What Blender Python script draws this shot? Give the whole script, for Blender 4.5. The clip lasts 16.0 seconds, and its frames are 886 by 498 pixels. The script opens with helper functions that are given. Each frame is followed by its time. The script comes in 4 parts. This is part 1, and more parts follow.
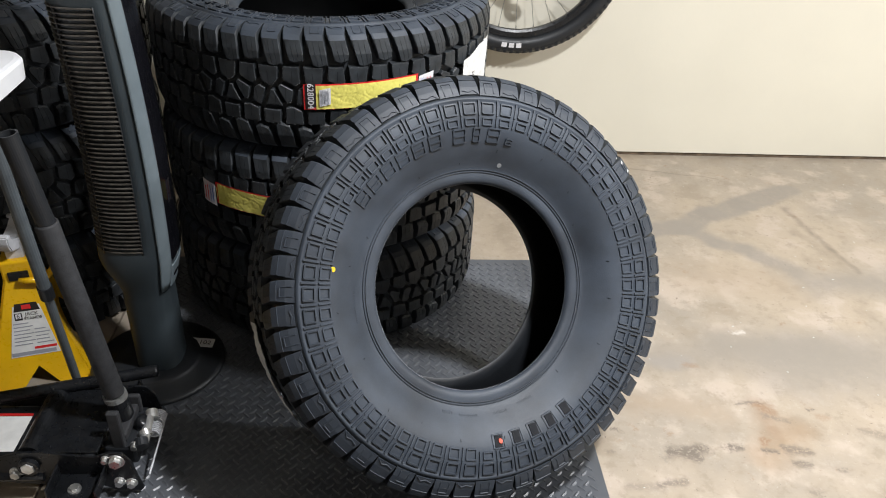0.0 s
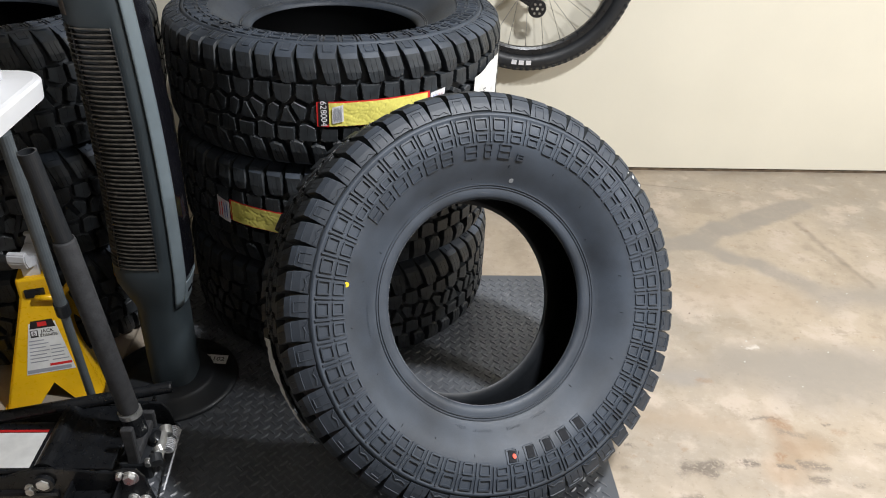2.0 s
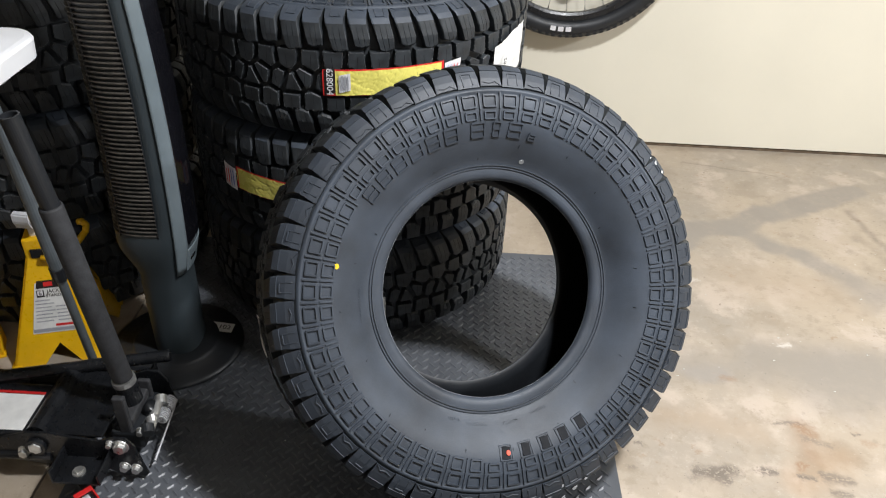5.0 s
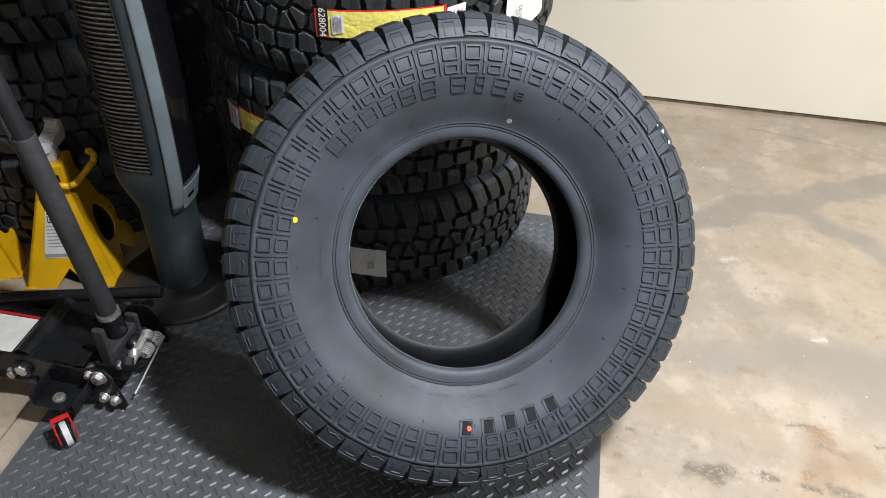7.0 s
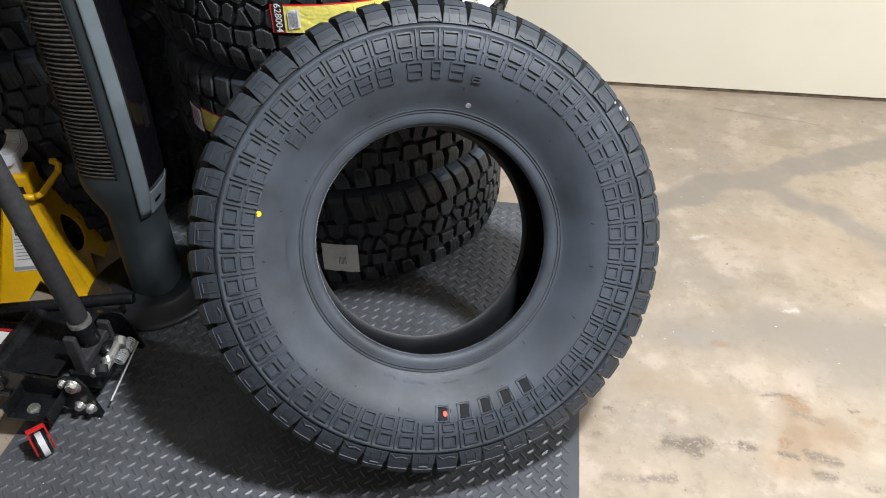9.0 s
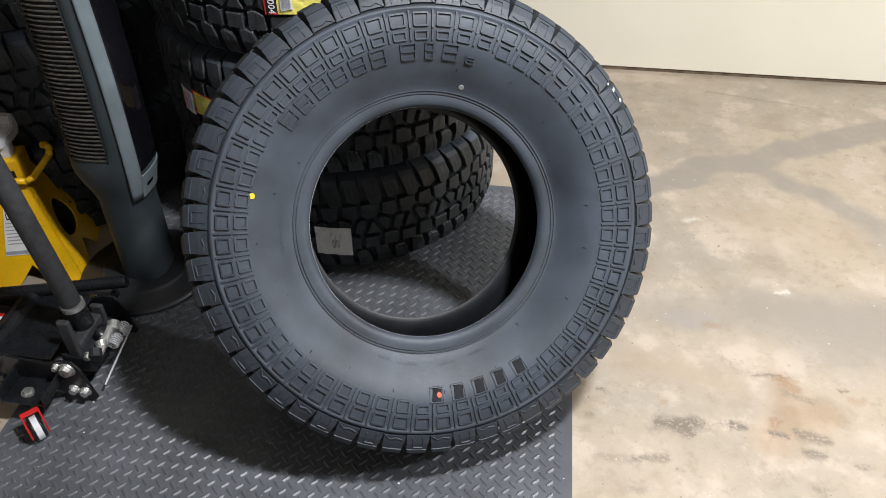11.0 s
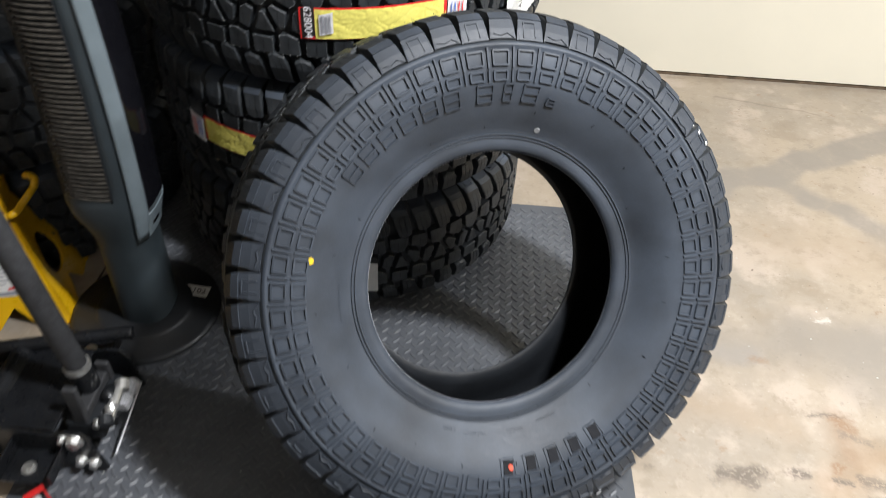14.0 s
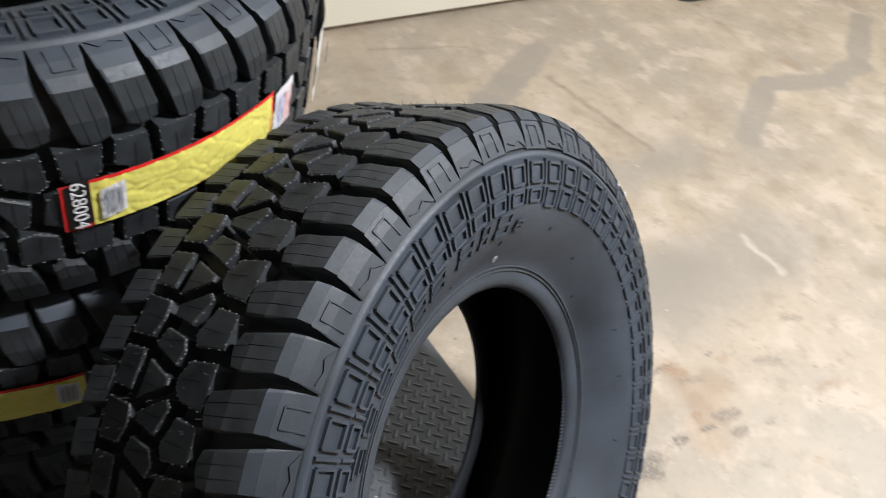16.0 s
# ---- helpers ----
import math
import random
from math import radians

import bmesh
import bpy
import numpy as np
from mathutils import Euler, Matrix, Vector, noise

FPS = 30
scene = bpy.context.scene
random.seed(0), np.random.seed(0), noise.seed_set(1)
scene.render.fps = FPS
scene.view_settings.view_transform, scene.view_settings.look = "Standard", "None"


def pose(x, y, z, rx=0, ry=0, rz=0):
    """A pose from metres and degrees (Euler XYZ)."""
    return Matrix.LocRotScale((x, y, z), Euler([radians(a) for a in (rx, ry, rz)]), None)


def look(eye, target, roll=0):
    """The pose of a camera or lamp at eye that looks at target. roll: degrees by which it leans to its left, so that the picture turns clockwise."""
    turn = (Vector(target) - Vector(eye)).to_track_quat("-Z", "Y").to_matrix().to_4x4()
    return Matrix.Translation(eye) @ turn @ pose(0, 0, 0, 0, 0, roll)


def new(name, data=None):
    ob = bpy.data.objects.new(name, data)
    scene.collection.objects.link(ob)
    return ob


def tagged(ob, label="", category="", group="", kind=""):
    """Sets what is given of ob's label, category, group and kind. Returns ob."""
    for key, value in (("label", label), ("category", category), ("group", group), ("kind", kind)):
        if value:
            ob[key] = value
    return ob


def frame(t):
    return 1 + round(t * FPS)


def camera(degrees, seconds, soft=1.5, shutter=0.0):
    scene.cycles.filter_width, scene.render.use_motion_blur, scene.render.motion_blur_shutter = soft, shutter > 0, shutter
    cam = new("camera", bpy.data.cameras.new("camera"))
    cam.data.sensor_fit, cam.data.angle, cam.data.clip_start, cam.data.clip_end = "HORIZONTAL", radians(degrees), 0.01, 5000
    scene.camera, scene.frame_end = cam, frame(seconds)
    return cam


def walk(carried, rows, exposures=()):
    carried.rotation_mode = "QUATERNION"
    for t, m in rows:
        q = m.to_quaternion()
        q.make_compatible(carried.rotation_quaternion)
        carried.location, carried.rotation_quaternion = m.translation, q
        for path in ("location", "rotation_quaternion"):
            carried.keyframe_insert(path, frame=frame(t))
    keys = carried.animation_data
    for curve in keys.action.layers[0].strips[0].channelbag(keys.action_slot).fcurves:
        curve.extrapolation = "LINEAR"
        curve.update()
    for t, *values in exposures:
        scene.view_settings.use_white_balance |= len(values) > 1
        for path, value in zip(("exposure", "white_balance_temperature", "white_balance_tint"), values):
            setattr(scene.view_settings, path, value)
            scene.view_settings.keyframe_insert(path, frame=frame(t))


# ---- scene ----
cam = camera(60.3, 16.0, soft=0.95, shutter=0.6)
PATH = [
    (0.0, (0.1199, 0.0415, 1.3583), (0.2650, 1.7150, 0.2727), 3.32),
    (0.5, (0.1185, 0.0450, 1.3600), (0.2480, 1.7292, 0.2893), 3.20),
    (1.0, (0.1177, 0.0353, 1.3581), (0.2445, 1.7330, 0.3090), 2.92),
    (1.5, (0.1134, 0.0295, 1.3602), (0.2446, 1.7298, 0.3121), 3.21),
    (2.0, (0.1137, 0.0335, 1.3566), (0.2329, 1.7335, 0.3094), 2.53),
    (2.5, (0.1163, 0.0280, 1.3600), (0.2237, 1.7367, 0.3250), 1.94),
    (3.0, (0.1200, 0.0291, 1.3653), (0.2217, 1.7346, 0.3275), 2.01),
    (3.5, (0.1254, 0.0252, 1.3709), (0.2102, 1.7267, 0.3247), 2.30),
    (4.0, (0.1141, 0.0373, 1.3659), (0.2168, 1.7344, 0.3115), 2.70),
    (6.5, (0.4283, 0.2428, 1.3393), (0.1792, 1.7711, 0.0748), 2.04),
    (7.0, (0.4339, 0.2429, 1.3360), (0.1793, 1.7699, 0.0692), 1.99),
    (7.5, (0.4372, 0.2383, 1.3455), (0.1776, 1.7674, 0.0841), 2.04),
    (8.0, (0.4467, 0.2295, 1.3428), (0.1802, 1.7678, 0.0936), 1.19),
    (8.5, (0.4606, 0.2288, 1.3329), (0.2071, 1.7700, 0.0825), -0.12),
    (9.0, (0.4709, 0.2263, 1.3173), (0.2533, 1.7635, 0.0564), -0.19),
    (11.5, (0.4693, 0.2181, 1.3134), (0.2806, 1.7341, 0.0232), 0.06),
    (12.0, (0.4708, 0.2234, 1.3170), (0.2917, 1.7403, 0.0258), 0.12),
    (12.5, (0.4676, 0.2161, 1.3067), (0.2965, 1.7442, 0.0275), 0.47),
    (13.0, (0.4660, 0.2310, 1.3142), (0.2893, 1.7413, 0.0135), 0.92),
    (13.5, (0.3828, 0.2904, 1.3063), (0.2308, 1.7776, -0.0226), 2.69),
    (14.0, (0.2248, 0.4013, 1.3290), (0.2019, 1.8816, -0.0155), 3.67),
    (14.5, (0.1672, 0.6023, 1.3016), (0.2995, 2.0656, -0.0556), 3.61),
    (15.0, (0.0921, 0.7722, 1.2934), (0.4403, 2.1700, -0.0947), 5.31),
    (15.5, (-0.0914, 0.9407, 1.2936), (0.6833, 2.1484, -0.1009), 10.47),
    (16.0, (-0.1696, 1.0462, 1.2684), (0.8949, 2.0181, -0.1174), 17.46),
]
walk(cam, [(t, look(eye, target, roll)) for t, eye, target, roll in PATH],
     ((0.0, -0.13), (4.0, -0.13), (6.5, -0.05), (13.0, -0.05), (14.0, 0.05), (15.0, 0.08), (15.5, 0.08), (16.0, -0.20)))

# ---- light ----
world = bpy.data.worlds.new("world")
scene.world = world
world.use_nodes = True
world.node_tree.nodes["Background"].inputs[0].default_value = (0.9, 0.95, 1.0, 1)
world.node_tree.nodes["Background"].inputs[1].default_value = 0.05


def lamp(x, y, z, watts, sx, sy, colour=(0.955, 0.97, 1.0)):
    data = bpy.data.lights.new("unseen_lamp", "AREA")
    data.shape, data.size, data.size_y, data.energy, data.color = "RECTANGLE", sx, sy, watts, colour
    ob = new("unseen_lamp", data)
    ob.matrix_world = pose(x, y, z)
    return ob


lamp(1.00, 0.90, 2.33, 86, 0.20, 0.15)
# added to brighten the far floor and wall; no such lamp is seen
lamp(3.20, 0.93, 2.33, 98, 0.20, 0.15)
# weak fill added to lift the shadows; no lamp is known there
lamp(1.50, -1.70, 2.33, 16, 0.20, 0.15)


# ---- materials ----
def material(name, colour, rough=0.5, metal=0.0, vary=0.15, scale=12.0, bump=0.0, bump_scale=120.0, spec=0.5, other=None, coat=0.0):
    """A surface with grain and blotches at two scales."""
    m = bpy.data.materials.new(name)
    m.use_nodes = True
    t = m.node_tree
    b = t.nodes["Principled BSDF"]
    tc = t.nodes.new("ShaderNodeTexCoord")
    n1 = t.nodes.new("ShaderNodeTexNoise")
    n1.inputs["Scale"].default_value, n1.inputs["Detail"].default_value = scale, 6
    n2 = t.nodes.new("ShaderNodeTexNoise")
    n2.inputs["Scale"].default_value, n2.inputs["Detail"].default_value = bump_scale, 4
    for n in (n1, n2):
        t.links.new(tc.outputs["Object"], n.inputs["Vector"])
    mix = t.nodes.new("ShaderNodeMix")
    mix.data_type = "RGBA"
    other = other or tuple(c * (1 - vary) for c in colour)
    mix.inputs["A"].default_value = (*[min(1, c * (1 + vary * 0.5)) for c in colour], 1)
    mix.inputs["B"].default_value = (*other, 1)
    ramp = t.nodes.new("ShaderNodeMapRange")
    ramp.inputs["From Min"].default_value, ramp.inputs["From Max"].default_value = 0.35, 0.7
    t.links.new(n1.outputs["Fac"], ramp.inputs["Value"])
    t.links.new(ramp.outputs["Result"], mix.inputs["Factor"])
    t.links.new(mix.outputs["Result"], b.inputs["Base Color"])
    r = t.nodes.new("ShaderNodeMapRange")
    r.inputs["From Min"].default_value, r.inputs["From Max"].default_value = 0.3, 0.7
    r.inputs["To Min"].default_value, r.inputs["To Max"].default_value = max(0.03, rough - 0.08), min(1, rough + 0.08)
    t.links.new(n2.outputs["Fac"], r.inputs["Value"])
    t.links.new(r.outputs["Result"], b.inputs["Roughness"])
    b.inputs["Metallic"].default_value = metal
    b.inputs["Specular IOR Level"].default_value = spec
    b.inputs["Coat Weight"].default_value = coat
    if bump:
        bm_ = t.nodes.new("ShaderNodeBump")
        bm_.inputs["Strength"].default_value, bm_.inputs["Distance"].default_value = bump, 0.002
        t.links.new(n2.outputs["Fac"], bm_.inputs["Height"])
        t.links.new(bm_.outputs["Normal"], b.inputs["Normal"])
    return m


M_RUBBER = material("tyre_rubber", (0.040, 0.050, 0.066), 0.57, vary=0.45, scale=9, bump=0.08, bump_scale=350, spec=0.52)
M_INNER = material("inner_liner_rubber", (0.014, 0.016, 0.019), 0.45, vary=0.2, scale=20, bump=0.1)
M_TREAD = material("tread_rubber", (0.027, 0.031, 0.035), 0.52, vary=0.45, scale=45, bump=0.07, bump_scale=420)
M_FLASH = material("worn_rubber_flash", (0.16, 0.165, 0.17), 0.6, vary=0.3, scale=60)
M_INK = material("dark_moulded_rubber", (0.012, 0.013, 0.016), 0.7, spec=0.2)
M_RIB = material("smooth_rubber_rib", (0.050, 0.058, 0.070), 0.34, vary=0.2, scale=20)
M_MAT = material("mat_rubber", (0.098, 0.105, 0.117), 0.36, vary=0.35, scale=4, bump=0.06, bump_scale=500)
M_WALL = material("wall_paint", (0.78, 0.74, 0.62), 0.6, vary=0.06, scale=1.5, bump=0.12, bump_scale=60)
# walls and ceiling out of view, toned down to cut bounced light
M_DIM_WALL = material("dim_unseen_wall", (0.40, 0.35, 0.29), 0.8, vary=0.3, scale=3)
M_CEIL = material("dim_ceiling", (0.55, 0.54, 0.52), 0.7, vary=0.04)
M_SILL = material("raw_wood_sill", (0.14, 0.10, 0.065), 0.8, vary=0.5, scale=30)
M_BLACK = material("black_paint", (0.010, 0.011, 0.013), 0.32, vary=0.4, scale=25)
M_BLACK_PLASTIC = material("black_plastic", (0.018, 0.020, 0.023), 0.45, vary=0.3)
M_GLOSS = material("gloss_black_plastic", (0.006, 0.006, 0.008), 0.12, vary=0.2)
M_FAN = material("dark_slate_plastic", (0.030, 0.040, 0.046), 0.5, vary=0.25, scale=8, bump=0.15, bump_scale=600)
M_FAN_STRIP = material("grey_plastic_trim", (0.15, 0.185, 0.205), 0.4, vary=0.12, scale=15)
M_SLAT = material("dusty_grille_plastic", (0.085, 0.077, 0.066), 0.5, vary=0.5, scale=60)
M_HANDLE = material("brown_smoked_plastic", (0.085, 0.062, 0.045), 0.35, vary=0.4, scale=25)
M_FOAM = material("grey_foam_sleeve", (0.034, 0.035, 0.038), 0.75, vary=0.3, scale=60, bump=0.25, bump_scale=300)
M_GREYTUBE = material("grey_painted_tube", (0.10, 0.115, 0.125), 0.4, vary=0.2, scale=30)
M_YELLOW = material("yellow_paint", (0.82, 0.47, 0.008), 0.32, vary=0.12, scale=14)
M_RED = material("red_paint", (0.55, 0.02, 0.02), 0.35, vary=0.2)
M_ZINC = material("zinc_plated_steel", (0.75, 0.75, 0.73), 0.35, metal=0.85, vary=0.3, scale=40)
M_STEEL = material("brushed_steel", (0.5, 0.5, 0.5), 0.3, metal=1.0, vary=0.3, scale=60)
M_WHITE = material("white_plastic", (0.80, 0.81, 0.83), 0.4, vary=0.05)
M_CAST = material("white_painted_casting", (0.62, 0.63, 0.66), 0.45, vary=0.15, scale=40)
M_PAPER = material("white_paper", (0.72, 0.72, 0.70), 0.7, vary=0.12, scale=30)
M_PAPER_DIM = material("translucent_paper", (0.62, 0.62, 0.57), 0.6, vary=0.2, scale=60)
M_LABEL_YELLOW = material("yellow_label_film", (0.80, 0.72, 0.17), 0.28, vary=0.06, scale=25, bump=0.6, bump_scale=45)
M_LABEL_RED = material("red_label_film", (0.70, 0.03, 0.03), 0.4, vary=0.1)
M_LABEL_BLACK = material("black_label_print", (0.02, 0.016, 0.016), 0.4)
M_LABEL_WHITE = material("white_label_film", (0.75, 0.74, 0.76), 0.4, vary=0.1, scale=60)
M_LABEL_GREY = material("grey_label_print", (0.32, 0.33, 0.36), 0.5, vary=0.2)
M_LABEL_BLUE = material("blue_label_print", (0.12, 0.2, 0.5), 0.5, vary=0.2)
M_DOT_YELLOW = material("yellow_paint_dot", (0.85, 0.55, 0.02), 0.5)
M_DOT_RED = material("red_paint_dot", (0.8, 0.09, 0.04), 0.5)
M_DOT_GREY = material("grey_ink_stamp", (0.25, 0.26, 0.27), 0.6)


def concrete():
    """Bare concrete: warm grey with cloudy blotches, fine grit, and long stains, each a blurred stroke on the floor."""
    m = bpy.data.materials.new("concrete")
    m.use_nodes = True
    t = m.node_tree
    b = t.nodes["Principled BSDF"]
    L = t.links.new
    tc = t.nodes.new("ShaderNodeTexCoord")

    def noise_node(scale, detail=5, rough=0.6):
        n = t.nodes.new("ShaderNodeTexNoise")
        n.inputs["Scale"].default_value, n.inputs["Detail"].default_value, n.inputs["Roughness"].default_value = scale, detail, rough
        L(tc.outputs["Object"], n.inputs["Vector"])
        return n

    def maprange(src, a, c, lo=0.0, hi=1.0):
        r = t.nodes.new("ShaderNodeMapRange")
        r.interpolation_type = "SMOOTHSTEP"
        for k, v in zip(("From Min", "From Max", "To Min", "To Max"), (a, c, lo, hi)):
            r.inputs[k].default_value = v
        L(src, r.inputs["Value"])
        return r.outputs["Result"]

    def mixed(fac, a, c):
        x = t.nodes.new("ShaderNodeMix")
        x.data_type = "RGBA"
        L(fac, x.inputs["Factor"])
        for key, v in (("A", a), ("B", c)):
            if isinstance(v, tuple):
                x.inputs[key].default_value = (*v, 1)
            else:
                L(v, x.inputs[key])
        return x.outputs["Result"]

    def calc(op, a, c):
        x = t.nodes.new("ShaderNodeMath")
        x.operation = op
        for i, v in enumerate((a, c)):
            if isinstance(v, float):
                x.inputs[i].default_value = v
            else:
                L(v, x.inputs[i])
        return x.outputs[0]

    big, mid, fine, grit = noise_node(1.7, 6), noise_node(6.5, 6), noise_node(38, 5, 0.7), noise_node(170, 3)
    smudge, frayed = noise_node(22, 4, 0.7), noise_node(120, 4, 0.7)
    col = mixed(maprange(big.outputs["Fac"], 0.38, 0.66), (0.400, 0.330, 0.250), (0.318, 0.275, 0.222))
    col = mixed(maprange(mid.outputs["Fac"], 0.50, 0.64, 0.0, 0.85), col, (0.465, 0.388, 0.315))
    col = mixed(maprange(mid.outputs["Fac"], 0.48, 0.34, 0.0, 0.65), col, (0.285, 0.232, 0.172))
    col = mixed(maprange(fine.outputs["Fac"], 0.56, 0.70, 0.0, 0.38), col, (0.24, 0.19, 0.145))
    col = mixed(maprange(fine.outputs["Fac"], 0.40, 0.27, 0.0, 0.3), col, (0.50, 0.45, 0.39))
    small, speck = noise_node(15, 8, 0.75), noise_node(75, 2, 0.5)
    col = mixed(maprange(small.outputs["Fac"], 0.54, 0.66, 0.0, 0.4), col, (0.465, 0.40, 0.33))
    col = mixed(maprange(small.outputs["Fac"], 0.47, 0.36, 0.0, 0.52), col, (0.27, 0.225, 0.165))
    col = mixed(maprange(speck.outputs["Fac"], 0.70, 0.76, 0.0, 0.8), col, (0.13, 0.10, 0.08))
    col = mixed(maprange(grit.outputs["Fac"], 0.62, 0.75, 0.0, 0.35), col, (0.60, 0.55, 0.49))
    rusty = noise_node(9.5, 7, 0.72)
    col = mixed(maprange(rusty.outputs["Fac"], 0.615, 0.70, 0.0, 0.55), col, (0.29, 0.185, 0.105))
    col = mixed(maprange(rusty.outputs["Fac"], 0.37, 0.30, 0.0, 0.5), col, (0.215, 0.188, 0.158))
    # the warp that frays the stains
    warp = t.nodes.new("ShaderNodeVectorMath")
    warp.operation = "MULTIPLY_ADD"
    L(mid.outputs["Color"], warp.inputs[0])
    warp.inputs[1].default_value, warp.inputs[2].default_value = (0.10, 0.10, 0.0), (-0.05, -0.05, 0.0)
    moved = t.nodes.new("ShaderNodeVectorMath")
    moved.operation = "ADD"
    L(tc.outputs["Object"], moved.inputs[0])
    L(warp.outputs[0], moved.inputs[1])
    flat = t.nodes.new("ShaderNodeVectorMath")
    flat.operation = "MULTIPLY"
    L(moved.outputs[0], flat.inputs[0])
    flat.inputs[1].default_value = (1, 1, 0)

    def stroke(p, q, wide, soft, place):
        """A mask along the way from p to q."""
        d = Vector((q[0] - p[0], q[1] - p[1], 0))
        n = max(d.length, 1e-4)
        a = t.nodes.new("ShaderNodeVectorMath")
        a.operation = "SUBTRACT"
        L(place.outputs[0], a.inputs[0])
        a.inputs[1].default_value = (p[0], p[1], 0)
        dot = t.nodes.new("ShaderNodeVectorMath")
        dot.operation = "DOT_PRODUCT"
        L(a.outputs[0], dot.inputs[0])
        dot.inputs[1].default_value = d / n
        clamp = t.nodes.new("ShaderNodeClamp")
        clamp.inputs["Min"].default_value, clamp.inputs["Max"].default_value = 0, n
        L(dot.outputs["Value"], clamp.inputs["Value"])
        s_ = t.nodes.new("ShaderNodeVectorMath")
        s_.operation = "SCALE"
        s_.inputs[0].default_value = d / n
        L(clamp.outputs[0], s_.inputs["Scale"])
        dist = t.nodes.new("ShaderNodeVectorMath")
        dist.operation = "DISTANCE"
        L(a.outputs[0], dist.inputs[0])
        L(s_.outputs[0], dist.inputs[1])
        return maprange(dist.outputs["Value"], wide + soft, max(0.0, wide - soft))

    # a finer warp for the small smudges
    flat2 = t.nodes.new("ShaderNodeVectorMath")
    flat2.operation = "MULTIPLY_ADD"
    L(smudge.outputs["Color"], flat2.inputs[0])
    flat2.inputs[1].default_value = (0.10, 0.045, 0.0)
    shift = t.nodes.new("ShaderNodeVectorMath")
    shift.operation = "MULTIPLY_ADD"
    L(tc.outputs["Object"], shift.inputs[0])
    shift.inputs[1].default_value, shift.inputs[2].default_value = (1, 1, 0), (-0.05, -0.0225, 0)
    L(shift.outputs[0], flat2.inputs[2])
    GREY, DARK, RUST, PALE = (0.275, 0.243, 0.205), (0.155, 0.128, 0.103), (0.27, 0.165, 0.095), (0.50, 0.44, 0.37)
    # cloudy and wet-edged stains, joined end to end
    run = [(0.70, 2.10), (0.853, 2.136), (0.94, 2.177), (1.018, 2.263), (1.144, 2.301), (1.298, 2.386), (1.438, 2.458), (1.67, 2.584)]
    branch = [(1.17, 2.285), (1.243, 2.206), (1.33, 2.158), (1.45, 2.03)]
    far_run = [(2.06, 1.93), (2.36, 2.10), (2.47, 2.14), (2.80, 2.06), (3.06, 2.107), (3.49, 2.36)]
    long_stains = [(p, q, 0.048, 0.014, GREY, 0.9) for way in (run, far_run) for p, q in zip(way, way[1:])]
    long_stains += [(p, q, 0.036, 0.022, GREY, 0.85) for p, q in zip(branch, branch[1:])]
    long_stains += [((1.06, 1.66), (1.42, 1.64), 0.05, 0.08, GREY, 0.75), ((1.24, 1.56), (1.75, 1.60), 0.11, 0.08, GREY, 0.8), ((1.40, 2.02), (1.75, 1.92), 0.04, 0.06, GREY, 0.5),
                    ((0.80, 1.60), (1.02, 1.64), 0.03, 0.06, GREY, 0.4), ((0.86, 1.571), (0.93, 1.589), 0.03, 0.02, (0.30, 0.28, 0.262), 0.6), ((1.1, 2.0), (1.35, 1.95), 0.07, 0.09, (0.36, 0.28, 0.20), 0.45),
                    ((2.62, 2.53), (2.62, 2.44), 0.015, 0.02, RUST, 0.4), ((2.675, 2.233), (2.70, 2.178), 0.02, 0.02, RUST, 0.45), ((0.75, 1.42), (0.95, 1.40), 0.03, 0.05, (0.38, 0.29, 0.205), 0.5)]
    long_stains += [((1.47, 1.94), (1.81, 1.99), 0.05, 0.06, GREY, 0.7), ((1.60, 2.44), (1.63, 2.16), 0.012, 0.014, DARK, 0.45), ((1.63, 2.16), (1.66, 2.03), 0.012, 0.014, DARK, 0.4),
                    ((1.632, 1.64), (1.625, 1.49), 0.008, 0.014, (0.60, 0.55, 0.48), 0.45), ((1.085, 2.73), (1.42, 2.672), 0.004, 0.006, DARK, 0.4),
                    ((0.86, 1.60), (1.32, 1.60), 0.05, 0.07, GREY, 0.55), ((1.02, 1.24), (1.13, 1.33), 0.03, 0.05, (0.33, 0.215, 0.125), 0.45), ((1.08, 1.41), (1.06, 1.33), 0.02, 0.03, RUST, 0.45)]
    for p, q, wide, soft, tint, much in long_stains:
        grain = maprange(fine.outputs["Fac"], 0.25, 0.60, 0.7, 1.0)
        col = mixed(calc("MULTIPLY", calc("MULTIPLY", stroke(p, q, wide, soft, flat), grain), much), col, tint)
